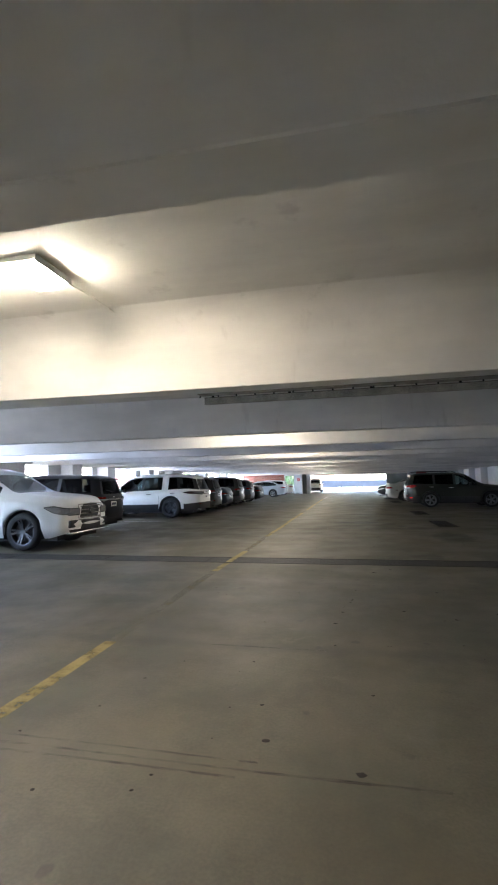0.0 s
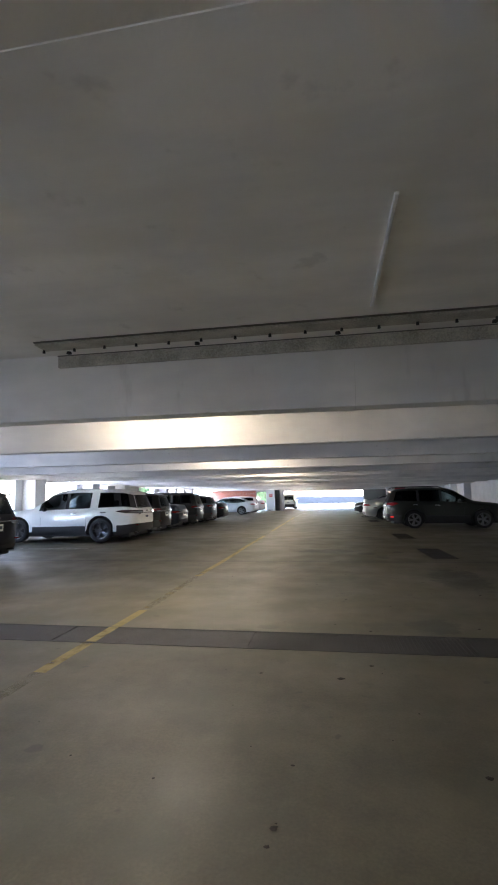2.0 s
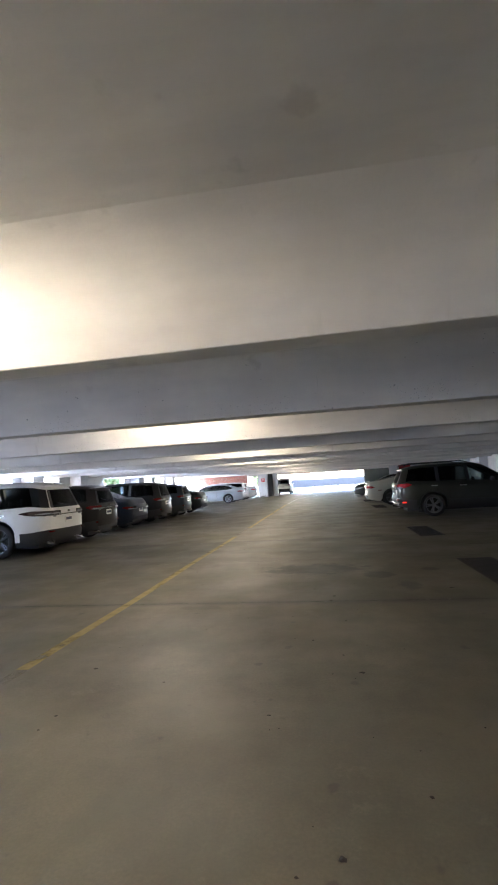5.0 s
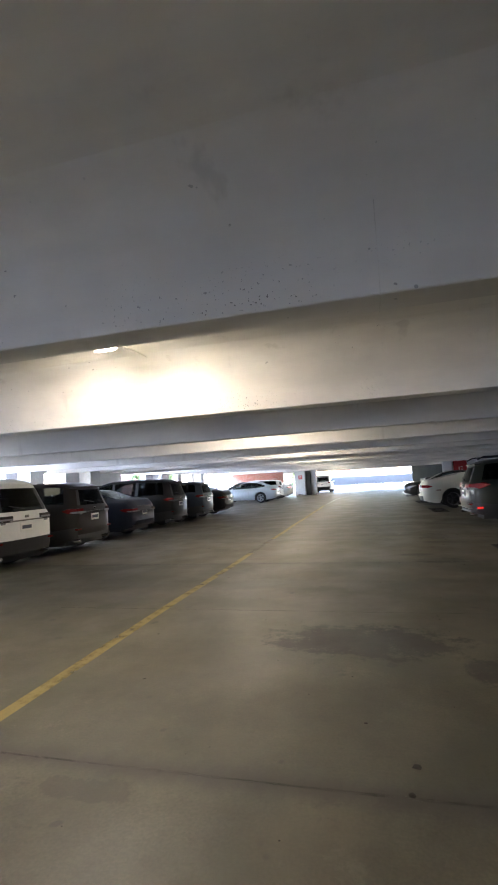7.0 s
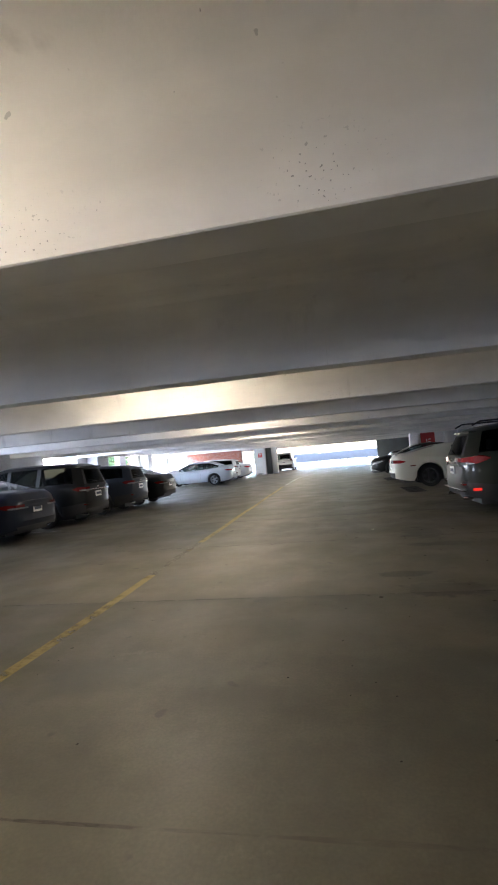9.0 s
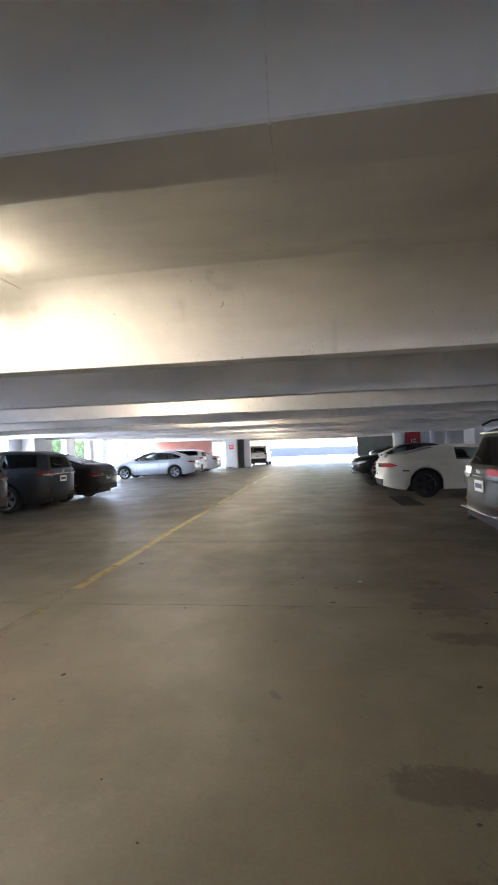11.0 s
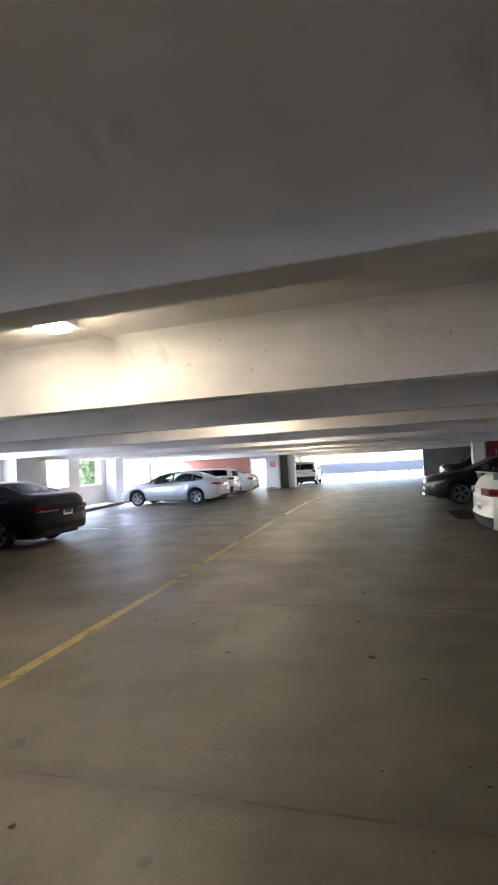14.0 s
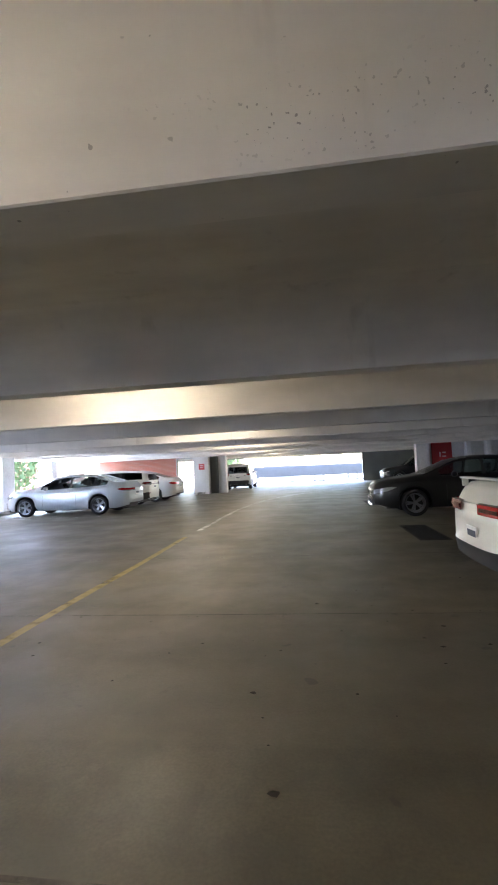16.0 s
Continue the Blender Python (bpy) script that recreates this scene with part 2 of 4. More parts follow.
def brick_material():
    m = mat("red_brick", (0.36, 0.13, 0.09), 0.85)
    g = Graph(m)
    sep = g.nt.nodes.new("ShaderNodeSeparateXYZ")
    g.link(g.pos, sep.inputs[0])
    com = g.nt.nodes.new("ShaderNodeCombineXYZ")
    g.link(g.math("ADD", sep.outputs[0], sep.outputs[1]), com.inputs[0])
    g.link(sep.outputs[2], com.inputs[1])
    br = g.nt.nodes.new("ShaderNodeTexBrick")
    br.inputs["Scale"].default_value = 1.0
    br.inputs["Brick Width"].default_value, br.inputs["Row Height"].default_value, br.inputs["Mortar Size"].default_value = 0.215, 0.075, 0.006
    br.inputs["Color1"].default_value, br.inputs["Color2"].default_value, br.inputs["Mortar"].default_value = (0.40, 0.13, 0.09, 1), (0.30, 0.10, 0.07, 1), (0.45, 0.4, 0.36, 1)
    g.link(com.outputs[0], br.inputs["Vector"])
    g.link(br.outputs[0], g.b.inputs["Base Color"])
    g.bump(br.outputs[1], -0.4, 0.01)
    return m


M_FLOOR = floor_material()
M_CEIL = ceiling_material("painted_concrete_ceiling", (0.86, 0.83, 0.76), False)
M_BEAM = ceiling_material("painted_concrete_beam", (0.86, 0.83, 0.77), True)
M_BEAM_PLAIN = ceiling_material("smooth_painted_concrete_beam", (0.86, 0.83, 0.77), False)
M_WALL = mat("white_painted_concrete", (0.70, 0.70, 0.70), 0.75, var=0.12, scale=1.2, bump=0.15)
M_DARKGREY = mat("dark_grey_surface", (0.11, 0.125, 0.13), 0.7, var=0.15, scale=1.5, bump=0.1)
M_REDWALL = mat("red_painted_door", (0.42, 0.03, 0.035), 0.5, var=0.1, scale=2)
M_GAP = mat("dirt_in_gap", (0.13, 0.12, 0.095), 0.9, var=0.4, scale=9, bump=0.4)
M_RAW = mat("raw_stained_concrete", (0.46, 0.43, 0.35), 0.9, var=0.35, scale=5, bump=0.4)
M_HAIR = mat("painted_hairline_joint", (0.74, 0.71, 0.65), 0.85, var=0.15, scale=6)
M_SEAL = mat("dark_joint_sealant", (0.035, 0.033, 0.03), 0.8, var=0.3, scale=8, bump=0.3)
M_BRICK = brick_material()
M_YELLOW = line_material("worn_yellow_paint", (0.34, 0.27, 0.085), 0.86)
M_YELLOW_OLD = line_material("old_yellow_paint", (0.24, 0.198, 0.095), 0.66)
M_WHITELINE = line_material("worn_white_paint", (0.75, 0.75, 0.7), 0.74)
M_JOINT = line_material("joint_dirt", (0.05, 0.045, 0.04), 0.68)
M_SCRATCH = line_material("faint_saw_mark", (0.085, 0.074, 0.058), 0.66)
M_STEEL = mat("dark_steel_plate", (0.04, 0.04, 0.04), 0.62, 0.3, var=0.35, scale=4, bump=0.35, bump_scale=120)
M_GALV = mat("galvanised_steel", (0.5, 0.5, 0.5), 0.4, 0.8, var=0.15, scale=6)
M_IRON = mat("black_cast_iron", (0.03, 0.03, 0.032), 0.6, 0.4, var=0.3, scale=6, bump=0.3)
M_LENS = mat("lit_lamp_lens", (0.9, 0.88, 0.84), 0.4, emit=(1.0, 0.86, 0.64), emit_strength=LAMP)
M_LENS_SIDE = mat("lit_prismatic_lens_rim", (0.9, 0.88, 0.84), 0.4, emit=(1.0, 0.86, 0.64), emit_strength=LAMP_SIDE)
M_LENS_END = mat("lit_lens_end", (0.9, 0.88, 0.84), 0.4, emit=(1.0, 0.86, 0.64), emit_strength=LAMP_SIDE * 0.16)
M_HOUSING = mat("white_lamp_housing", (0.75, 0.74, 0.72), 0.5, var=0.06)
M_KERB = mat("kerb_concrete", (0.30, 0.29, 0.28), 0.85, var=0.2, scale=3, bump=0.3)
M_TYRE = mat("tyre_rubber", (0.018, 0.018, 0.019), 0.75, var=0.2, scale=20, bump=0.2)
M_RIM = mat("alloy_rim", (0.34, 0.35, 0.37), 0.3, 0.9, var=0.08, scale=10)
M_RIM_DARK = mat("dark_alloy_rim", (0.075, 0.075, 0.08), 0.3, 0.8, var=0.1, scale=10)
M_PLASTIC = mat("black_trim_plastic", (0.022, 0.022, 0.024), 0.55, var=0.15, scale=15)
M_CHROME = mat("chrome_trim", (0.75, 0.75, 0.77), 0.12, 1.0)
M_TAIL = mat("red_tail_lens", (0.14, 0.008, 0.008), 0.15, var=0.1, scale=20, coat=0.6)
M_TAIL_BRIGHT = mat("bright_red_lens", (0.34, 0.01, 0.012), 0.15, var=0.25, scale=30, coat=0.5)
# Faint emission imitates light thrown back by a reflector; it is no lamp.
M_REFLECTOR_GLOW = mat("glowing_red_reflector", (0.6, 0.015, 0.012), 0.15, emit=(1.0, 0.05, 0.03), emit_strength=0.02)
M_SMOKED = mat("smoked_tail_lens", (0.035, 0.012, 0.012), 0.12, var=0.1, scale=20, coat=0.8)
M_HEAD = mat("clear_headlamp_lens", (0.55, 0.56, 0.58), 0.1, 0.6, var=0.2, scale=25, coat=0.8)
M_PLATE = mat("number_plate_sheet", (0.72, 0.72, 0.70), 0.45, var=0.08, scale=20)
M_BAR = mat("dark_bar_print", (0.07, 0.08, 0.12), 0.6)
M_SEAT = mat("dark_seat_cloth", (0.03, 0.03, 0.032), 0.9, var=0.15, scale=12)
M_GLASS = glass_material("tinted_car_glass", (0.42, 0.5, 0.5), 1.4)
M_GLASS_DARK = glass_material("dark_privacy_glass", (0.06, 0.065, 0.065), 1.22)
M_ASPHALT = mat("outdoor_asphalt", (0.22, 0.215, 0.21), 0.9, var=0.2, scale=0.4, bump=0.3)
M_GREEN = mat("exit_sign_green", (0.05, 0.4, 0.15), 0.4, emit=(0.1, 1.0, 0.4), emit_strength=1.0)
M_SIGNRED = mat("red_sign_sheet", (0.6, 0.06, 0.07), 0.5, var=0.08, scale=10)
M_SIGNWHITE = mat("white_sign_print", (0.75, 0.74, 0.72), 0.5)
M_LEAF = mat("foliage", (0.07, 0.11, 0.035), 0.7, var=0.4, scale=2)
M_BARK = mat("bark", (0.12, 0.09, 0.06), 0.9, var=0.3, scale=8, bump=0.5)
M_FARWALL = mat("pale_render_facade", (0.3, 0.29, 0.28), 0.85, var=0.1, scale=0.5)
M_ROOFRED = mat("red_orange_roof", (0.24, 0.04, 0.03), 0.7, var=0.15, scale=1)
M_PIT = mat("dark_litter", (0.03, 0.025, 0.02), 0.9, var=0.4, scale=30)
M_SCRAP = mat("pale_litter", (0.6, 0.58, 0.5), 0.8)


def paint(name, colour, metal=0.0, rough=0.45):
    light = max(colour) > 0.2
    m = mat(name, colour, rough if light else 0.3, metal, var=0.05, scale=2.5, coat=0.5 if light else 0.4)
    m.node_tree.nodes["Principled BSDF"].inputs["Specular IOR Level"].default_value = 0.3 if light else 0.2
    return m


# ---- mesh helpers ----
def link_mesh(name, bm, material, smooth=False):
    me = bpy.data.meshes.new(name)
    bm.normal_update()
    bm.to_mesh(me)
    bm.free()
    me.materials.append(material)
    if smooth:
        me.shade_smooth()
    return new(name, me)


def part(name, bm, material, parent, label="", smooth=False):
    ob = link_mesh(name, bm, material, smooth)
    ob.parent = parent
    if label:
        ob["label"] = label
    return ob


def thing(name, at, label, category, group="", kind="", rz=0):
    e = new(name)
    e.matrix_basis = pose(*at, 0, 0, rz)
    return tagged(e, label, category, group, kind)


def box(bm, x0, y0, z0, x1, y1, z1, bevel=0.0):
    vs = [bm.verts.new((x, y, z)) for z in (z0, z1) for y in (y0, y1) for x in (x0, x1)]
    fs = [bm.faces.new([vs[i] for i in q]) for q in ((0, 2, 3, 1), (4, 5, 7, 6), (0, 1, 5, 4), (2, 6, 7, 3), (0, 4, 6, 2), (1, 3, 7, 5))]
    if bevel:
        es = list({e for f in fs for e in f.edges})
        bmesh.ops.bevel(bm, geom=es, offset=bevel, segments=2, profile=0.5, affect="EDGES")
    return bm


def boxes(*rows, bevel=0.0):
    bm = bmesh.new()
    for r in rows:
        box(bm, *r, bevel=bevel)
    return bm


def tube(bm, points, r, sides=8):
    rings = []
    for i, p in enumerate(points):
        a, b = Vector(points[max(i - 1, 0)]), Vector(points[min(i + 1, len(points) - 1)])
        q = (b - a).normalized().to_track_quat("Z", "Y")
        rings.append([bm.verts.new(Vector(p) + q @ Vector((r * math.cos(k * 2 * math.pi / sides), r * math.sin(k * 2 * math.pi / sides), 0))) for k in range(sides)])
    for a, b in zip(rings, rings[1:]):
        for k in range(sides):
            bm.faces.new((a[k], a[(k + 1) % sides], b[(k + 1) % sides], b[k]))
    bm.faces.new(rings[0][::-1])
    bm.faces.new(rings[-1])
    return bm


def setting(name, bm, material, label, category):
    return tagged(link_mesh(name, bm, material), label, category, kind="structure")


# ---- structure: floor, tee slabs with their stems, walls ----
SOFFIT, SLAB = 2.2, 2.86
X0, X1 = -12.5, 10.5
Y0, Y1 = -14.0, 66.0
PITCH = 2.823
STEM_Y = [9.37 + PITCH * n for n in range(21)]
PITTED = [STEM_Y[n] for n in (2, 3, 5, 7)]
STEM_BACK = [STEM_A - PITCH * n for n in range(7)]

bm = bmesh.new()
box(bm, X0 - 0.3, Y0 - 0.3, -0.25, X1 + 0.3, 9.38, 0.0)
box(bm, X0 - 0.3, 9.38, -0.25, X1 + 0.3, 9.93, -0.02)
box(bm, X0 - 0.3, 9.93, -0.25, X1 + 0.3, 70.0, 0.0)
setting("floor", bm, M_FLOOR, "stained tan concrete garage floor with tyre marks and oil spots", "floor")

bm = bmesh.new()
box(bm, X0 - 0.3, Y0 - 0.3, SLAB, X1 + 0.3, Y1, SLAB + 0.3)
setting("ceiling", bm, M_CEIL, "off-white painted concrete slab between deep beams", "ceiling")


def stem(y):
    """A tee stem across the garage: tapered sides, coved into the slab, worn lower arrises; y is its lower near edge."""
    prof = [(-0.46, SLAB + 0.01), (-0.30, SLAB - 0.022), (-0.19, SLAB - 0.07), (-0.11, SLAB - 0.15), (-0.07, SLAB - 0.25), (-0.003, SOFFIT + 0.006), (0.004, SOFFIT),
            (0.212, SOFFIT), (0.222, SOFFIT + 0.008), (0.29, SLAB - 0.25), (0.33, SLAB - 0.15), (0.41, SLAB - 0.07), (0.52, SLAB - 0.022), (0.68, SLAB + 0.01)]
    if abs(y - 9.37) < 0.01:
        # No cove where the slab ends at the expansion joint.
        prof[:5] = [(-0.105, SLAB + 0.01), (-0.1, SLAB - 0.03), (-0.09, SLAB - 0.1), (-0.08, SLAB - 0.17), (-0.07, SLAB - 0.25)]
    bm = bmesh.new()
    rings = [[bm.verts.new((x, y + a, b + 0.004 * math.sin(x * 0.9 + y))) for a, b in prof] for x in np.linspace(X0, X1, 24)]
    for a, b in zip(rings, rings[1:]):
        for k in range(len(prof) - 1):
            bm.faces.new((a[k], a[k + 1], b[k + 1], b[k]))
    bm.faces.new(rings[0])
    bm.faces.new(rings[-1][::-1])
    bmesh.ops.recalc_face_normals(bm, faces=bm.faces)
    pitted = any(abs(y - p) < 0.1 for p in PITTED)
    ob = tagged(link_mesh("beam", bm, M_BEAM if pitted else M_BEAM_PLAIN), "off-white painted concrete tee beam with %s face" % ("pitted" if pitted else "smooth"), "beam", "ceiling beams", "structure")
    for p in ob.data.polygons:
        p.use_smooth = True
    ob.data.set_sharp_from_angle(angle=radians(35))


for y in STEM_Y + STEM_BACK:
    if y < Y1 - 0.6:
        stem(y)

# The edge beam where the roof ends, in the end wall's dark grey.
setting("edge_beam", boxes((X0, Y1 - 0.35, SOFFIT - 0.02, X1, Y1, SLAB - 0.003), bevel=0.02), M_DARKGREY, "dark grey concrete beam at the roof's end", "beam")

# Walls: the left one with openings to daylight between columns, the right one closed with pilasters.
OPEN_LEFT = ((-5.8, -2.6), (1.8, 4.6), (6.4, 9.0), (9.9, 13.9), (17.4, 18.8), (21.0, 22.2), (23.9, 26.9), (28.7, 30.3), (34.9, 37.6), (40.9, 42.3), (43.1, 44.8), (46.3, 49.2), (49.7, 56.5))
bm = bmesh.new()
y = Y0
for a, b in OPEN_LEFT:
    box(bm, X0 - 0.3, y, 0.0, X0, a, SLAB - 0.002)
    box(bm, X0 - 0.3, a, 0.0, X0, b, 0.12 if 46 < a < 47 else 1.06)
    box(bm, X0 - 0.3, a, 2.24, X0, b, SLAB - 0.002)
    y = b
box(bm, X0 - 0.3, y, 0.0, X0, Y1, SLAB - 0.002)
setting("wall_left", bm, M_WALL, "white painted concrete parapet wall with open bays to daylight", "wall")


def column(x, y, sx, sy, material=M_WALL, label="square white painted concrete column with tapered foot", h=SLAB):
    bm = bmesh.new()
    box(bm, x - sx / 2, y - sy / 2, 0, x + sx / 2, y + sy / 2, h - 0.004, bevel=0.02)
    return tagged(link_mesh("column", bm, material), label, "column", "garage columns", "structure")


for y in (9.45, 15.4, 20.0, 23.0, 27.8, 31.6, 38.9, 45.55):
    column(X0 + 0.32, y, 0.6, 0.75)
column(X0 + 0.2, 49.45, 0.3, 0.5)

bm = bmesh.new()
box(bm, X1, Y0, 0, X1 + 0.3, 66, SLAB - 0.002)
setting("wall_right", bm, M_WALL, "pale painted concrete wall behind the parked cars", "wall")
for y in (6, 13, 20, 27, 34, 41.5, 45.2, 49.2, 56):
    column(X1 - 0.26, y, 0.5, 0.5, label="white painted concrete pilaster against the wall")
# Unseen wall behind the start, added without openings to keep daylight out.
bm = boxes((X0 - 0.3, Y0 - 0.3, 0, X1 + 0.3, Y0, SLAB - 0.002))
setting("wall_back", bm, M_WALL, "unseen plain painted concrete wall closing the aisle's start to daylight", "wall")

# The far left corner: brick wall, doorway to daylight, pillars.
bm = boxes((X0, 55.0, 0, -7.5, 55.3, SLAB - 0.003), (-7.5, 55.0, 2.2, -6.45, 55.3, SLAB - 0.003))
setting("wall_brick", bm, M_BRICK, "red brick stair wall beside the exit doorway", "wall")
door = thing("door_1", (-6.95, 55.0, 0), "open exit doorway with a grey steel frame", "doorway", kind="structure")
part("door_frame", boxes((-0.6, -0.03, 0, -0.55, 0.32, 2.2), (0.5, -0.03, 0, 0.56, 0.32, 2.2), (-0.55, -0.03, 2.15, 0.5, 0.32, 2.197)), M_GALV, door)
column(-5.95, 55.0, 0.92, 0.7, label="white painted concrete pillar with a small red sign")
column(-5.26, 55.4, 0.45, 0.6, M_DARKGREY, "dark grey side of a concrete pillar")
column(-4.8, 55.6, 0.46, 0.6)
setting("pillar_foot", boxes((-6.43, 54.6, 0, -5.47, 54.648, 0.12)), M_YELLOW_OLD, "yellow painted foot of the pillar", "kerb")
s = thing("wall_sign", (-5.9, 54.64, 1.62), "small square red notice on the white pillar", "sign")
part("panel", boxes((-0.17, -0.01, -0.17, 0.17, 0.0, 0.17)), M_SIGNRED, s)
part("print", boxes((-0.11, -0.014, 0.05, 0.11, -0.011, 0.09), (-0.11, -0.014, -0.06, 0.08, -0.011, -0.02)), M_SIGNWHITE, s)
s = thing("exit_sign", (-6.95, 54.9, 2.42), "small green lit exit sign above the doorway", "sign")
part("case", boxes((-0.2, -0.05, -0.09, 0.2, 0.02, 0.09), bevel=0.01), M_HOUSING, s)
part("face", boxes((-0.17, -0.056, -0.07, 0.17, -0.051, 0.07)), M_GREEN, s)

# The far right corner.
setting("wall_end", boxes((4.55, 65.2, 0, X1, 65.5, SLAB - 0.003)), M_DARKGREY, "dark grey painted end wall", "wall")
setting("stair_wall", boxes((5.9, 52.6, 0, X1, 52.9, SLAB - 0.003)), M_WALL, "white painted stair core wall", "wall")
column(6.1, 52.3, 0.6, 0.6)
d = thing("door_2", (7.15, 52.58, 0), "red painted steel stair door with pale print", "door")
part("leaf", boxes((-0.5, -0.05, 0.01, 0.5, 0.0, 2.35), bevel=0.008), M_REDWALL, d)
part("handle", boxes((0.36, -0.11, 0.98, 0.46, -0.05, 1.02), bevel=0.008), M_GALV, d)
part("print", boxes((-0.12, -0.056, 1.5, -0.06, -0.051, 1.75), (0.02, -0.056, 1.5, 0.2, -0.051, 1.56), (0.02, -0.056, 1.69, 0.2, -0.051, 1.75)), M_SIGNWHITE, d)
for x in (8.35, 9.3):
    column(x, 52.35, 0.22, 0.45, label="slim white painted post before the stair wall")

# The kerbed strip along the left wall beyond the parked row.
bm = bmesh.new()
pts = [(-12.49, 36.5), (-10.9, 36.5), (-10.95, 40.5), (-11.15, 42.4), (-11.9, 47.0), (-12.49, 47.0)]
lo = [bm.verts.new((*p, 0.0)) for p in pts]
hi = [bm.verts.new((*p, 0.13)) for p in pts]
bm.faces.new(hi)
bm.faces.new(lo[::-1])
for i in range(6):
    bm.faces.new((lo[i], lo[(i + 1) % 6], hi[(i + 1) % 6], hi[i]))
bmesh.ops.recalc_face_normals(bm, faces=bm.faces)
setting("kerb", bm, M_KERB, "raised concrete kerb strip along the parapet", "kerb")

# ---- outside ----
bm = bmesh.new()
box(bm, -900, -900, -3.6, 900, 1400, -3.5)
setting("ground", bm, M_ASPHALT, "pale sunlit asphalt and ground outside", "ground")

rail = thing("barrier_rail", (0, 69.0, 0), "grey painted barrier with posts at the deck's edge", "railing", kind="structure")
part("foot", boxes((-5.2, -0.12, 0, 10.2, 0.12, 0.10), bevel=0.02), M_KERB, rail)
part("panel", boxes((-5.2, -0.07, 0.5, 10.2, 0.07, 1.38), bevel=0.015), mat("grey_barrier_paint", (0.10, 0.11, 0.125), 0.6, var=0.1, scale=2), rail)
part("top_bar", boxes((-5.2, -0.05, 1.384, 10.2, 0.05, 1.45), bevel=0.01), M_DARKGREY, rail)
for x in np.arange(-5.0, 10.2, 2.9):
    for dx in (0, 0.75):
        part("post", boxes((x + dx - 0.09, -0.066, 0.102, x + dx + 0.09, 0.066, 0.498), bevel=0.01), M_KERB, rail)
b = thing("far_building", (-8.2, 150, -3.5), "low pale building with a red-orange roof across the road", "building")
part("wall", boxes((-3.6, 0, 0, 3.6, 12, 5.2)), M_FARWALL, b)
bm = bmesh.new()
prism = [bm.verts.new(v) for v in ((-4.3, -1, 5.2), (4.4, -1, 5.2), (4.4, 13, 5.2), (-4.3, 13, 5.2), (-2.4, 6, 7.4), (2.9, 6, 7.1))]
for q in ((0, 1, 5, 4), (1, 2, 5), (2, 3, 4, 5), (3, 0, 4), (0, 3, 2, 1)):
    bm.faces.new([prism[i] for i in q])
part("roof", bm, M_ROOFRED, b)
b = thing("far_building", (-62, 130, -3.5), "brown brick building seen through the open bays", "building")
part("wall", boxes((-6, -6, 0, 6, 8, 10)), M_BRICK, b)


def tree(x, y, h, seed):
    """Trunk with limbs and a crown of many small leaf clumps."""
    rnd = random.Random(seed)
    t = thing("tree", (x, y, -3.5), "green leafy tree outside the garage", "tree", "street trees")
    bm = bmesh.new()
    tube(bm, [(0, 0, 0), (0.05, 0.03, h * 0.3), (0.0, 0.1, h * 0.55), (0.1, 0, h * 0.8)], 0.14)
    for k in range(6):
        a = rnd.uniform(0, 6.28)
        z = h * rnd.uniform(0.35, 0.6)
        tube(bm, [(0, 0, z), (math.cos(a) * h * 0.14, math.sin(a) * h * 0.14, z + h * 0.12), (math.cos(a) * h * 0.25, math.sin(a) * h * 0.25, z + h * 0.25)], 0.05, 6)
    part("trunk", bm, M_BARK, t)
    verts, faces = [], []
    for k in range(1500):
        u = Vector((rnd.gauss(0, 1), rnd.gauss(0, 1), rnd.gauss(0, 1))).normalized() * rnd.random() ** 0.4
        lump = 1 + 0.35 * noise.noise(u * 2.3 + Vector((seed, 0, 0)))
        c = Vector((u.x * h * 0.3, u.y * h * 0.3, h * 0.66 + u.z * h * 0.3)) * 1.0
        c = Vector((c.x * lump, c.y * lump, c.z))
        s = rnd.uniform(0.1, 0.24)
        q = Euler((rnd.uniform(0, 6), rnd.uniform(0, 6), 0)).to_matrix()
        n = len(verts)
        verts += [tuple(c + q @ Vector(v) * s) for v in ((-1, -0.5, 0), (1, -0.6, 0.1), (0.8, 0.7, 0), (-0.6, 0.6, 0.2))]
        faces.append((n, n + 1, n + 2, n + 3))
    me = bpy.data.meshes.new("crown")
    me.from_pydata(verts, [], faces)
    me.materials.append(M_LEAF)
    crown = new("crown", me)
    crown.parent = t


tree(-24, 62, 9, 1)
tree(-14, 110, 9, 4)
tree(14, 105, 10, 5)

# ---- floor markings, drain, plates ----
def ribbon(name, pts, w, material, label):
    bm = bmesh.new()
    rows = []
    for i, p in enumerate(pts):
        a, b = Vector(pts[max(0, i - 1)]), Vector(pts[min(len(pts) - 1, i + 1)])
        d = (b - a).normalized()
        n = Vector((-d.y, d.x)) * w / 2
        rows.append([bm.verts.new((p[0] + s * n.x, p[1] + s * n.y, 0.003)) for s in (-1, 1)])
    for a, b in zip(rows, rows[1:]):
        bm.faces.new((a[1], a[0], b[0], b[1]))
    return tagged(link_mesh(name, bm, material), label, "marking", kind="structure")


for a, b, m in ((-8, 5.4, M_YELLOW), (5.4, 8.6, M_YELLOW_OLD), (8.6, 9.37, M_YELLOW), (9.94, 10.7, M_YELLOW), (10.7, 13.2, M_YELLOW_OLD), (13.2, 22.0, M_YELLOW), (22.0, 24.2, M_YELLOW_OLD), (24.2, 37.5, M_YELLOW)):
    ribbon("aisle_line", [(-2.2 + 0.012 * math.sin(y * 1.3), y) for y in np.linspace(a, b, max(3, int((b - a) / 0.4)))], 0.11, m, "worn yellow painted lane line")
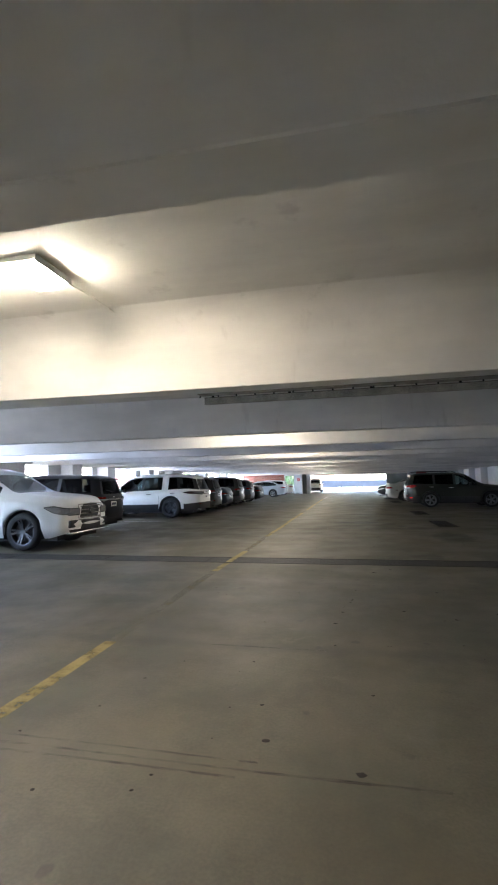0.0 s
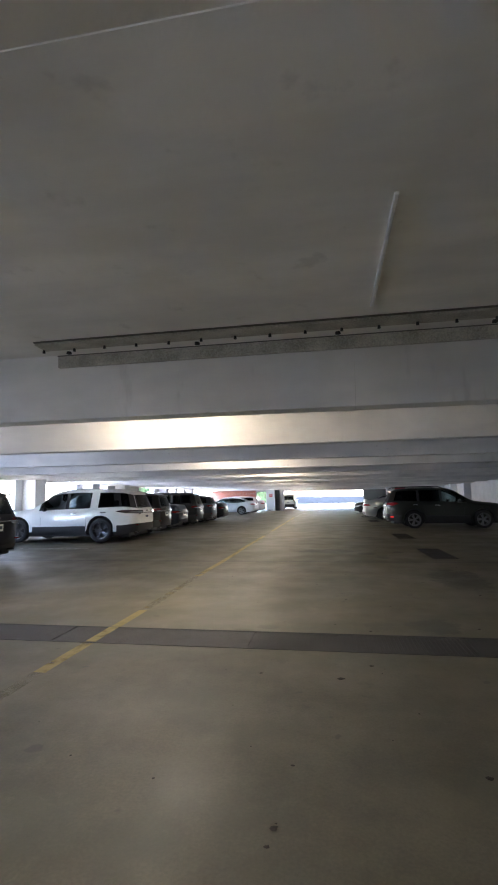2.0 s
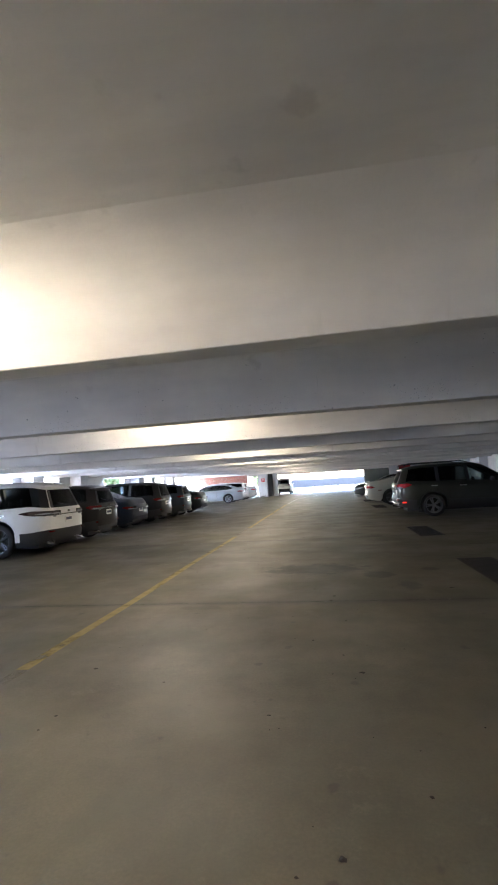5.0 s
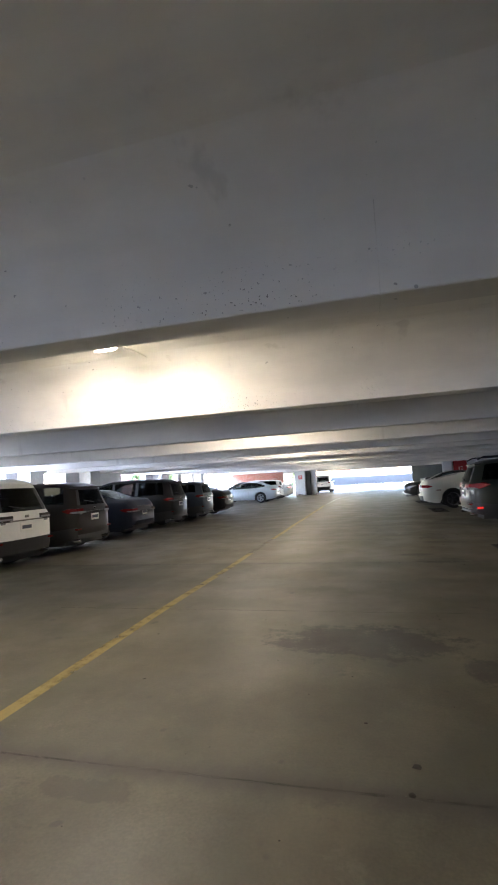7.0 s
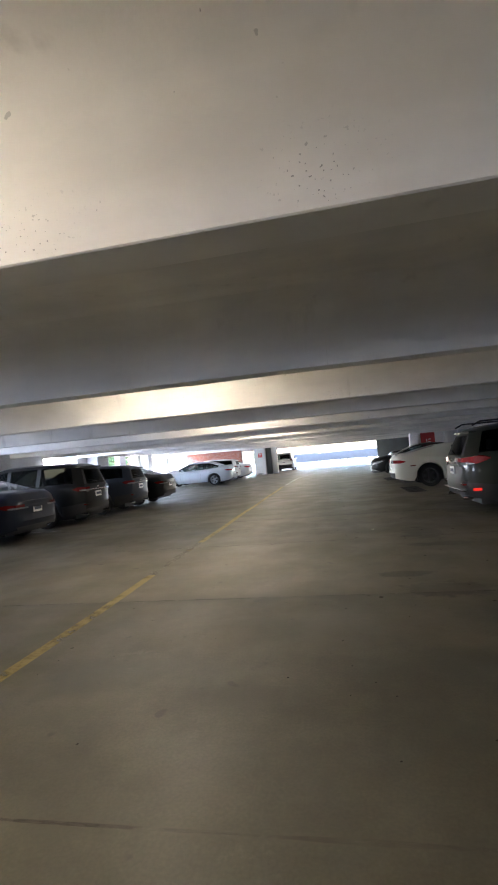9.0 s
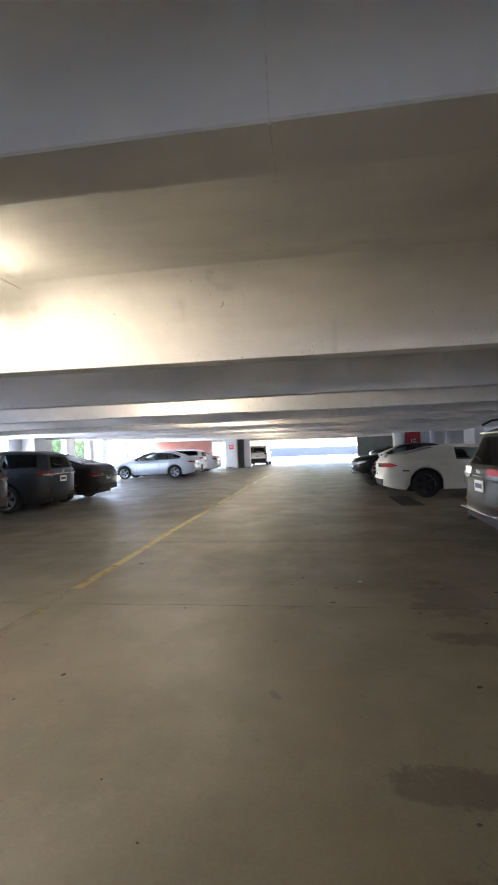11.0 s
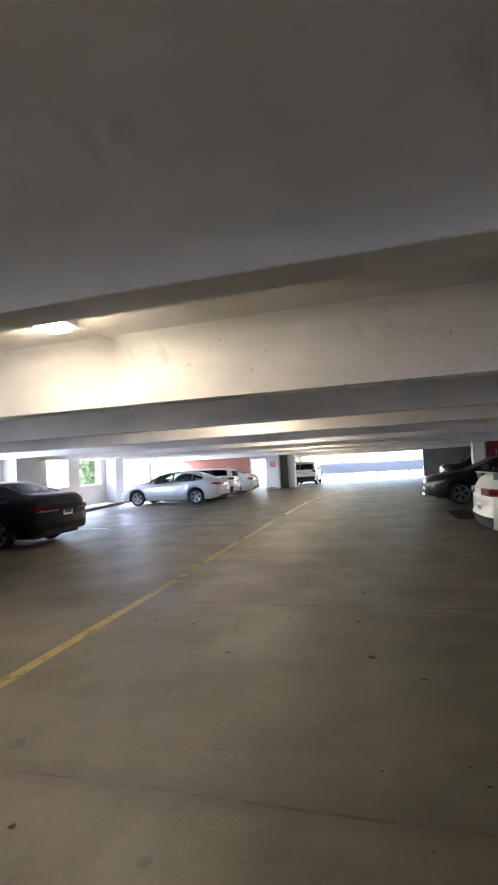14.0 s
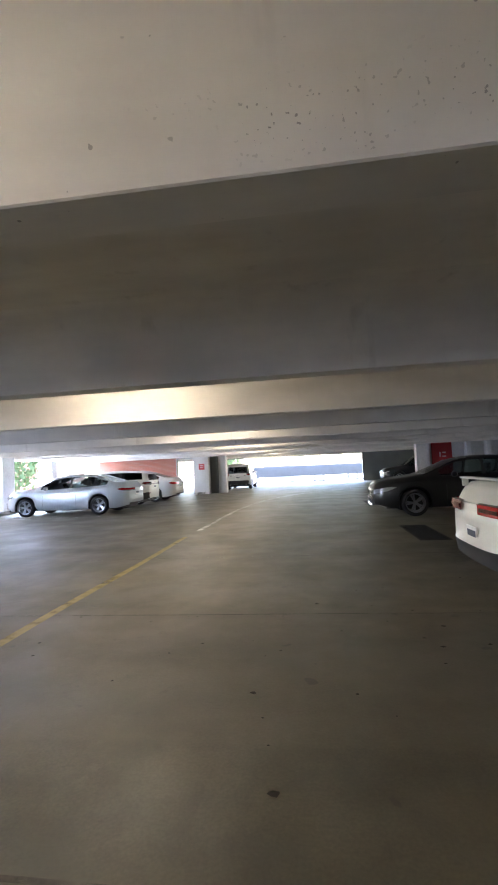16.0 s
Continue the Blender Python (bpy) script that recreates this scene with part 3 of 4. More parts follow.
ribbon("drain_line", [(-2.2, 9.4), (-2.2, 9.91)], 0.11, M_YELLOW, "yellow paint carried over the drain cover").location.z = 0.004
arc = [(-2.15, 38.5), (-2.12, 41.0), (-2.02, 44.0), (-1.6, 47.0), (-1.05, 49.0), (-0.2, 51.0), (1.2, 53.0), (3.0, 54.2)]
ribbon("turn_line", arc, 0.12, M_WHITELINE, "curved white painted turning line")
for y in (8.9, 14.2, 19.2, 24.2, 29.3, 35.2, 38.2, 43.0):
    ribbon("stall_line", [(2.95, y), (5.0, y), (7.6, y)], 0.1, M_YELLOW_OLD, "faded yellow painted stall line")
for y in (9.2, 13.0, 17.6, 24.2, 26.95, 29.7, 32.35, 36.0, 42.9, 45.9):
    ribbon("stall_line", [(-11.8, y), (-9.0, y), (-6.7, y)], 0.1, M_WHITELINE, "worn white painted stall line")

# Saw-cut joints in the floor, filled with dark dirt and chipped along their edges.
for y, xa, xb in ((-1.7, X0, X1), (3.8, -4.2, -0.6), (3.86, -2.6, 0.3), (3.93, -2.2, -0.5), (5.48, -1.3, -0.2), *[(15.18 + 5.72 * n, X0, X1) for n in range(9)], *[(18.02 + 5.72 * n, -3.6, 2.8) for n in range(6)]):
    rnd = random.Random(int(y * 100))
    bm = bmesh.new()
    xs = np.arange(xa, xb + 0.01, 0.16)
    rows = []
    for x in xs:
        w = 0.006 + 0.014 * max(0, noise.noise(Vector((x * 1.7, y, 0)))) + rnd.uniform(0, 0.004)
        o = 0.012 * noise.noise(Vector((x * 0.8, y * 3, 4)))
        rows.append((bm.verts.new((x, y + o - w, 0.002)), bm.verts.new((x, y + o + w, 0.002))))
    for a, b in zip(rows, rows[1:]):
        bm.faces.new((a[0], b[0], b[1], a[1]))
    setting("floor_joint", bm, M_JOINT if (y > 6 or y < 0) and (y - 15.18) % 5.72 < 0.1 or y < 0 else M_SCRATCH, "dirt-filled cut joint across the concrete floor", "joint")

drain = thing("trench_drain", (0, 9.655, 0), "dark steel trench drain cover across the aisle, partly ribbed", "drain", kind="structure")
part("near_angle", boxes((X0, -0.275, -0.02, X1, -0.255, 0.004)), M_STEEL, drain)
part("far_angle", boxes((X0, 0.255, -0.02, X1, 0.275, 0.004)), M_STEEL, drain)
for x in [-2.62 - 1.98 * n for n in range(5)] + [1.37 + 1.98 * n for n in range(5)]:
    part("cover_plate", boxes((x, -0.253, -0.018, min(x + 1.965, X1), 0.253, 0.001), bevel=0.003), M_STEEL, drain)
part("gutter", boxes((-0.65, -0.25, -0.0199, 1.36, 0.25, -0.001)), M_STEEL, drain)
rib = None
for i in range(49):
    if rib is None:
        rib = part("rib", boxes((-0.012, -0.253, -0.0008, 0.012, 0.253, 0.003), bevel=0.003), M_STEEL, drain)
        rib.location.x = -0.62
    else:
        o = rib.copy()
        scene.collection.objects.link(o)
        o.location.x = -0.62 + i * 0.0405

for y0 in (15.72, 20.65, 30.6, 36.3, 43.4):
    g = thing("floor_grate", (2.58, y0 + 0.97, 0.002), "dark rectangular steel floor grate beside the aisle", "grate", "floor grates", "structure")
    part("frame", boxes((-0.27, -0.98, 0, -0.24, 0.98, 0.006), (0.24, -0.98, 0, 0.27, 0.98, 0.006), (-0.24, -0.98, 0, 0.24, -0.95, 0.006), (-0.24, 0.95, 0, 0.24, 0.98, 0.006)), M_IRON, g)
    part("bed", boxes((-0.24, -0.95, 0, 0.24, 0.95, 0.001)), M_SEAL, g)
    bar = part("bar", boxes((-0.24, -0.015, 0.001, 0.24, 0.015, 0.005)), M_IRON, g)
    bar.location.y = -0.92
    for i in range(1, 32):
        o = bar.copy()
        scene.collection.objects.link(o)
        o.location.y = -0.92 + i * 0.0593

# Dark gum spots, leaves and scraps lying about.
rnd = random.Random(5)
verts, faces = [], []
marks = [(0.43, 9.06, 0.035), (0.18, 8.76, 0.04), (0.51, 10.04, 0.03), (0.34, 15.41, 0.04), (0.3, 15.2, 0.03), (0.57, 20.8, 0.04), (0.37, 28.23, 0.045), (-1.27, 28.79, 0.03), (-0.74, 28.18, 0.03), (0.27, 29.94, 0.04), (0.25, 29.0, 0.03)]
marks += [(rnd.uniform(-2.0, 2.6), rnd.uniform(2.5, 34), abs(rnd.gauss(0, 0.011)) + 0.005) for i in range(230)]
marks += [(rnd.gauss(0.8, 0.6), rnd.uniform(3, 34), abs(rnd.gauss(0, 0.010)) + 0.005) for i in range(90)]
for x, y, r in [(a, b, c * 0.75) for a, b, c in marks]:
    if 9.3 < y < 9.98:
        continue
    n = len(verts)
    a0 = rnd.uniform(0, 6)
    ring = [(x + r * rnd.uniform(0.6, 1.3) * math.cos(a0 + k * 0.9), y + r * 0.8 * rnd.uniform(0.6, 1.3) * math.sin(a0 + k * 0.9), 0.0025) for k in range(7)]
    verts += ring + [(x, y, 0.006)]
    faces += [(n + k, n + (k + 1) % 7, n + 7) for k in range(7)]
me = bpy.data.meshes.new("floor_spots")
me.from_pydata(verts, [], faces)
me.materials.append(M_PIT)
tagged(new("floor_spots", me), "dark gum spots and crumbs trodden into the concrete", "litter", kind="stuff")
bm = bmesh.new()
bmesh.ops.create_grid(bm, x_segments=3, y_segments=3, size=0.02)
for v in bm.verts:
    v.co.z = 0.008 + 0.012 * abs(v.co.x) / 0.02
    v.co.y *= 0.6
s = tagged(link_mesh("paper_scrap", bm, M_SCRAP), "small pale crumpled paper scrap on the floor", "litter")
s.location = (0.78, 24.48, 0)

# ---- ceiling lamps, conduits, expansion joint ----
def ceiling_lamp(x, y):
    t = thing("ceiling_light", (x, y, SLAB), "square white garage light with a glowing lens under the slab", "ceiling light", "ceiling lights")
    part("housing", boxes((-0.14, -0.195, -0.034, 0.14, 0.195, -0.001), bevel=0.008), M_HOUSING, t)
    # Rim added only to hold the lens's light off the slab nearby.
    part("rim", boxes((-0.152, -0.2, -0.045, -0.142, 0.2, -0.001), (0.142, -0.2, -0.045, 0.152, 0.2, -0.001), (-0.142, -0.2, -0.034, 0.142, -0.196, -0.001), (-0.142, 0.196, -0.034, 0.142, 0.2, -0.001)), M_HOUSING, t, "added white rim that holds lens light off the slab")
    part("lens", boxes((-0.087, -0.152, -0.0865, 0.087, 0.152, -0.0825), bevel=0.001), M_LENS, t, "glowing warm-white lens")
    # Facets outshine the lens, sideways most, to spread light across the aisle.
    top = [(sx * 0.13, sy * 0.185, -0.035) for sx, sy in ((-1, -1), (1, -1), (1, 1), (-1, 1))]
    low = [(sx * 0.088, sy * 0.153, -0.082) for sx, sy in ((-1, -1), (1, -1), (1, 1), (-1, 1))]
    for k in range(4):
        bm = bmesh.new()
        quad = [bm.verts.new(v) for v in (top[k], top[(k + 1) % 4], low[(k + 1) % 4], low[k])]
        bm.faces.new(quad[::-1])
        part("side_lens", bm, M_LENS_SIDE if k % 2 else M_LENS_END, t, "glowing prismatic lens facet")
    part("conduit", tube(bmesh.new(), [(0.1, 0.2, -0.015), (0.14, 0.5, -0.014), (0.15, 0.86, -0.014)], 0.007), M_CEIL, t)
    part("junction_box", boxes((0.13, 0.86, -0.02, 0.17, 0.92, -0.001), bevel=0.004), M_CEIL, t)


LAMPS = [4.25 - 5.646 * n for n in range(4)] + [11.05 + 5.646 * n for n in range(10)]
for y in LAMPS:
    ceiling_lamp(-2.2, y + 0.08)

j = thing("expansion_joint", (0, 9.0, SLAB), "raw stained expansion joint with bolt heads across the slab", "joint", kind="structure")
part("strip", boxes((-2.55, -0.14, -0.03, X1 - 0.01, 0.05, -0.001), bevel=0.006), M_RAW, j)
part("board", boxes((-2.55, 0.052, -0.014, X1 - 0.01, 0.238, -0.001), bevel=0.004), M_CEIL, j)
part("gap", boxes((-2.55, -0.162, -0.012, X1 - 0.01, -0.142, -0.001)), M_GAP, j)
part("gap", boxes((-2.55, 0.239, -0.02, X1 - 0.01, 0.247, -0.002)), M_GAP, j)
part("ledge", boxes((-2.55, 0.248, -0.135, X1 - 0.01, 0.33, -0.004), bevel=0.012), M_RAW, j)
bm = bmesh.new()
bmesh.ops.create_cone(bm, cap_ends=True, segments=8, radius1=0.014, radius2=0.01, depth=0.03)
bolt = part("bolt", bm, M_SEAL, j)
bolt.location = (-2.548, 0.01, -0.042)
for i in range(1, 30):
    o = bolt.copy()
    scene.collection.objects.link(o)
    o.location = (-2.548 + i * 0.317, 0.01 + 0.008 * math.sin(i * 2.1), -0.042)
for x in (-2.36, -1.04, 0.275, 1.6, 2.9, 4.2):
    bm = bmesh.new()
    bmesh.ops.create_cone(bm, cap_ends=True, segments=10, radius1=0.026, radius2=0.02, depth=0.03)
    o = part("socket", bm, M_PIT, j)
    o.location = (x, 0.14, -0.02)
pl = tagged(link_mesh("ceiling_batten", boxes((0.512, 7.25, SLAB - 0.018, 0.536, 8.62, SLAB - 0.001), bevel=0.004), M_HOUSING), "thin pale plastic conduit strip under the slab", "conduit")

# Vertical construction joints across the stems: a hairline up the near face and over the underside.
for y, x in ((9.37, 0.42), (15.016, 0.33), (20.662, 0.28)):
    bm = bmesh.new()
    line = [(y - 0.0735, 2.60), (y - 0.0065, SOFFIT + 0.004), (y - 0.002, SOFFIT - 0.006), (y + 0.214, SOFFIT - 0.006)]
    rows = [[bm.verts.new((x + dx, yy, zz)) for dx in (-0.0022, 0.0022)] for yy, zz in line]
    for p, q in zip(rows, rows[1:]):
        bm.faces.new((p[0], p[1], q[1], q[0]))
    setting("beam_joint", bm, M_HAIR, "thin vertical joint across the beam's face and underside", "joint")

# ---- vehicles ----
def lerp(pts, x):
    return float(np.interp(x, [p[0] for p in pts], [p[1] for p in pts]))


def smooth_top(pts, x, d=0.06):
    return (lerp(pts, x - d) + 2 * lerp(pts, x) + lerp(pts, x + d)) / 4


WHEELS = {}


def wheel(parent, x, y, r, side, rim, spokes=5, w=0.22):
    """A tyre with a rim, hub and spokes; side is -1 or 1, the outer face."""
    key = (round(r, 3), rim.name, spokes)
    if key not in WHEELS:
        rr = r * 0.72
        bm = bmesh.new()
        prof = [(rr, -w / 2 + 0.02), (r - 0.03, -w / 2), (r - 0.006, -w / 2 + 0.03), (r, -w * 0.2), (r, w * 0.2), (r - 0.006, w / 2 - 0.03), (r - 0.03, w / 2), (rr, w / 2 - 0.02)]
        n = 32
        rings = [[bm.verts.new((a * math.cos(k * 2 * math.pi / n), b, a * math.sin(k * 2 * math.pi / n))) for a, b in prof] for k in range(n)]
        for k in range(n):
            for i in range(len(prof) - 1):
                bm.faces.new((rings[k][i], rings[k][i + 1], rings[(k + 1) % n][i + 1], rings[(k + 1) % n][i]))
        bmesh.ops.recalc_face_normals(bm, faces=bm.faces)
        t = link_mesh("tyre", bm, M_TYRE, True)
        bm = bmesh.new()
        prof = [(rr + 0.004, w / 2 - 0.012), (rr - 0.02, w / 2 - 0.018), (rr - 0.03, w / 2 - 0.07), (rr - 0.035, -w / 2 + 0.02)]
        rings = [[bm.verts.new((a * math.cos(k * 2 * math.pi / n), b, a * math.sin(k * 2 * math.pi / n))) for a, b in prof] for k in range(n)]
        for k in range(n):
            for i in range(len(prof) - 1):
                bm.faces.new((rings[k][i], rings[(k + 1) % n][i], rings[(k + 1) % n][i + 1], rings[k][i + 1]))
        for k in range(spokes):
            for da in (-0.16, 0.16):
                a = k * 2 * math.pi / spokes
                vs = []
                for rad, hw, yo in ((0.04, 0.022, w / 2 - 0.05), (rr - 0.01, 0.018, w / 2 - 0.022)):
                    aa = a + (da if rad > 0.1 else da * 0.4)
                    c = Vector((rad * math.cos(aa), 0, rad * math.sin(aa)))
                    tn = Vector((-math.sin(aa), 0, math.cos(aa))) * hw
                    for s, dy in ((-1, 0), (1, 0), (1, -0.04), (-1, -0.04)):
                        vs.append(bm.verts.new(c + tn * s + Vector((0, yo + dy, 0))))
                for i in range(4):
                    bm.faces.new((vs[i], vs[(i + 1) % 4], vs[4 + (i + 1) % 4], vs[4 + i]))
        hub = [bm.verts.new((0.06 * math.cos(k * 0.785), w / 2 - 0.03, 0.06 * math.sin(k * 0.785))) for k in range(8)]
        bm.faces.new(hub)
        ri = link_mesh("rim", bm, rim)
        bm = bmesh.new()
        disc = [bm.verts.new(((rr - 0.05) * math.cos(k * 0.3927), -0.01, (rr - 0.05) * math.sin(k * 0.3927))) for k in range(16)]
        bm.faces.new(disc)
        bk = link_mesh("brake_disc", bm, M_PLASTIC)
        WHEELS[key] = (t.data, ri.data, bk.data)
        for o in (t, ri, bk):
            bpy.data.objects.remove(o)
    t = new("wheel", WHEELS[key][0])
    t.parent = parent
    t.matrix_basis = pose(x, y, r, 0, 0, 0 if side > 0 else 180)
    for nm, me in (("rim", WHEELS[key][1]), ("brake_disc", WHEELS[key][2])):
        o = new(nm, me)
        o.parent = t


def car(name, label, at, rz, L, W, top, belt, paint_mat, wheels, r, clad=0.0, glass=(0.3, 0.85), pillars=(), roof_w=0.74, spokes=5, rim=None,
        tail_box=None, head_box=None, privacy=None, plates=("rear",), rails=False, rocker=0.26, grille=None, plate_z=0.8, spoiler=False, group="parked cars", rear_taper=0.86, front_taper=0.76, category="car", lean=0.0, bumper=0.0, lamps=(), rear_seats=True):
    """A vehicle with its nose at +x, its middle on the origin. top: the line along its crown from nose to tail (x from the nose, height); belt: its shoulder line.
    glass: the stretch of side windows, from the nose; pillars: (x from, x to) of the body-coloured posts between them."""
    t = thing(name, (at[0], at[1], 0), label, category, group, rz=rz)
    fx = [L * 0.5 - x for x in wheels]
    st = set(np.round(np.linspace(0, L, 44), 4))
    for wx in wheels:
        for a in np.linspace(-1, 1, 15):
            st.add(round(wx + (r + 0.055) * math.sin(a * math.pi / 2), 4))
    for p in pillars:
        st |= {round(p[0], 4), round(p[1], 4)}
    for d in (0.015, 0.04, 0.07, 0.12, 0.19):
        st |= {d, round(L - d, 4)}
    for a in glass:
        st.add(a)
    st = sorted(st)
    st = [s for i, s in enumerate(st) if i == 0 or s - st[i - 1] > 0.006 or s in (L,)]
    hw = W / 2

    def half(x):
        f = front_taper + (1 - front_taper) * (1 - max(0, 1 - x / 0.75) ** 2.2)
        b = rear_taper + (1 - rear_taper) * (1 - max(0, 1 - (L - x) / 0.7) ** 2.2)
        e = min(x, L - x)
        return hw * min(f, b) * (1 - 0.10 * max(0.0, 1 - e / 0.16) ** 2)

    def section(x):
        w = half(x)
        zt = smooth_top(top, x)
        zb = min(lerp(belt, x), zt - 0.02)
        low = rocker + 0.10 * max(0, 1 - x / 0.35) + 0.10 * max(0, 1 - (L - x) / 0.4)
        arch = False
        for wx in wheels:
            d = abs(x - wx)
            if d < r + 0.055:
                low = max(low, r + math.sqrt(max(0, (r + 0.055) ** 2 - d * d)))
                arch = True
        low = min(low, zb - 0.06)
        cab = min(1, max(0, (zt - zb - 0.06) / 0.28))
        rows = [(w * 0.93, low)]
        for f, k in ((0.12, 0.985), (0.35, 1.0), (0.6, 0.995), (0.82, 0.985), (0.94, 0.965)):
            rows.append((w * k, low + (zb - low) * f))
        rows.append((w * (0.93 + 0.01 * (1 - cab)), zb))
        wr = w * (roof_w * cab + 0.8 * (1 - cab))
        zr = zb + (zt - zb) * (0.80 * cab + 0.62 * (1 - cab))
        rows.append((w * 0.915 * cab + w * 0.9 * (1 - cab), zb + (zt - zb) * (0.06 * cab + 0.3 * (1 - cab))))
        rows.append((wr * 1.02, zr))
        rows.append((wr * 0.93, zb + (zt - zb) * 0.93))
        rows.append((wr * 0.6, zb + (zt - zb) * 0.99))
        rows.append((0, zt))
        return rows, cab

    secs = [section(x) for x in st]
    groups = {}

    def put(kind, quad):
        # A leaning hatch: the upper body slopes forward towards the tail.
        if lean:
            quad = [(x + lean * max(0.0, z - 1.02) * min(1.0, max(0.0, (L / 2 - x - L + 1.0) / 1.0)), y, z) for x, y, z in quad]
        groups.setdefault(kind, []).append(quad)

    roof_z = max(p[1] for p in top)
    roof_a = min(x for x, z in top if z > roof_z - 0.07)
    roof_b = max(x for x, z in top if z > roof_z - 0.07)
    for i in range(len(st) - 1):
        x = (st[i] + st[i + 1]) / 2
        cab = min(secs[i][1], secs[i + 1][1])
        for k in range(11):
            kind = "body"
            zmid = (secs[i][0][k][1] + secs[i][0][k + 1][1]) / 2
            if clad and (k == 0 or (k == 1 and not any(abs(x - wx) < r + 0.12 for wx in wheels))):
                kind = "cladding"
            if k == 7 and glass[0] < x < glass[1] and cab > 0.5:
                kind = "side_window" if not any(p[0] < x < p[1] for p in pillars) else "body" if any(p[0] < x < p[1] and len(p) > 2 for p in pillars) else "pillar"
            if k >= 9 and cab > 0.12 and glass[0] - 0.4 < x < roof_a - 0.02:
                kind = "windscreen"
            if k >= 9 and cab > 0.25 and x > roof_b + 0.03 and not lean:
                kind = "rear_window"
            if tail_box and kind == "body" and x > L - tail_box[0] and tail_box[1] <= k <= tail_box[2]:
                kind = "tail_light"
            if head_box and kind == "body" and x < head_box[0] and head_box[1] <= k <= head_box[2]:
                kind = "headlight"
            for s in (1, -1):
                q = []
                for ii, kk in ((i, k), (i + 1, k), (i + 1, k + 1), (i, k + 1)):
                    yy, zz = secs[ii][0][kk]
                    q.append((L / 2 - st[ii], s * yy, zz))
                seg = sum(x > wx for wx in wheels) if kind == "cladding" else sum(x > p[0] for p in pillars) if kind in ("side_window", "pillar") else 0
                put((kind, s * (1 + seg) if kind in ("side_window", "tail_light", "headlight", "pillar", "cladding") else 0), q if s < 0 else q[::-1])
    for end in (0, -1):
        rows = secs[end][0]
        xx = L / 2 - st[end]
        bulge = 0.06 if end == 0 else -0.04
        cols = np.linspace(-1, 1, 13)
        for k in range(11):
            for c in range(12):
                q = []
                for kk, cc in ((k, c), (k, c + 1), (k + 1, c + 1), (k + 1, c)):
                    yy, zz = rows[kk]
                    hgt = (zz - rows[0][1]) / max(0.05, rows[6][1] - rows[0][1])
                    lip = 0.05 * math.exp(-((hgt - 0.34) / 0.14) ** 2) - 0.035 * math.exp(-((hgt - 0.66) / 0.10) ** 2) + 0.02 * math.exp(-((hgt - 0.9) / 0.06) ** 2)
                    lip *= (1 - abs(cols[cc]) ** 6) * (1 if end == 0 else -1)
                    q.append((xx + lip + bulge * (1 - cols[cc] ** 2), cols[cc] * yy, zz))
                zc = (q[0][2] + q[2][2]) / 2
                yc = abs(cols[c] + cols[c + 1]) / 2
                kind = "body"
                if zc < (bumper or clad or rocker + 0.16) and (end == -1 or not bumper):
                    kind = "lower_bumper"
                if end == 0 and grille and grille[0] < zc < grille[1] and yc < grille[2]:
                    kind = "grille"
                if end == -1 and tail_box and tail_box[1] <= k <= tail_box[2] and yc > tail_box[3]:
                    kind = "tail_light"
                if end == -1 and lean and k == 7:
                    kind = "rear_window" if yc < 0.9 else "pillar"
                if end == 0 and head_box and head_box[1] <= k <= head_box[2] and yc > 0.6:
                    kind = "headlight"
                s = 1 if cols[c] + cols[c + 1] > 0 else -1
                put((kind, 9 * s if kind == "pillar" else s if kind in ("tail_light", "headlight") else end if kind == "lower_bumper" else 0), q[::-1] if end == -1 else q)
    mats = {"body": paint_mat, "cladding": M_PLASTIC, "lower_bumper": M_PLASTIC, "pillar": M_PLASTIC, "side_window": M_GLASS, "windscreen": M_GLASS, "rear_window": privacy or M_GLASS_DARK, "tail_light": M_TAIL, "headlight": M_HEAD, "grille": M_PLASTIC}
    for (kind, s), quads in groups.items():
        bm = bmesh.new()
        for q in quads:
            try:
                bm.faces.new([bm.verts.new(v) for v in q])
            except ValueError:
                pass
        bmesh.ops.remove_doubles(bm, verts=bm.verts, dist=0.0008)
        bm.normal_update()
        for f in bm.faces:
            c = f.calc_center_median()
            if f.normal.dot(c - Vector((max(-L * 0.38, min(L * 0.38, c.x)), 0, 0.75))) < 0:
                f.normal_flip()
        m = mats[kind]
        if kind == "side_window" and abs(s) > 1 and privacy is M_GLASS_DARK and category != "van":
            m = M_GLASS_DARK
        ob = part(kind, bm, m, t, smooth=True)
        ob.data.set_sharp_from_angle(angle=radians(42))
        if kind in ("windscreen", "rear_window", "side_window"):
            ob.visible_shadow = False
    def wrap_lamp(name, m, end, zc, h, along, y_in, slope=0.0, point=0.5, lift=0.012, note=""):
        """A lamp that wraps the corner: it runs to a point along the flank and turns onto the end face as far as y_in (a share of the half width)."""
        for s in (-1, 1):
            pts = []
            for u in np.linspace(0, 1, 7):
                d = along * (1 - u)
                x = d if end > 0 else L - d
                pts.append((L / 2 - x, half(x) * 0.985 + lift, h * min(1.0, 0.12 + u / point), slope * d))
            for c in np.linspace(0.985, y_in, 6):
                x = L / 2 + 0.06 * (1 - c * c) + 0.008 + lift if end > 0 else -L / 2 - 0.04 * (1 - c * c) - 0.008 - lift
                pts.append((x, half(0 if end > 0 else L) * c, h, 0.0))
            bm = bmesh.new()
            rows = []
            for x, y, hh, up in pts:
                col = []
                for dz, k in ((-0.5, 0.90), (-0.42, 1.0), (0.42, 1.0), (0.5, 0.90)):
                    z = zc + up + hh * dz
                    xx = x + (lean * max(0.0, z - 1.02) * min(1.0, max(0.0, -L / 2 - x + 1.0)) if lean else 0.0)
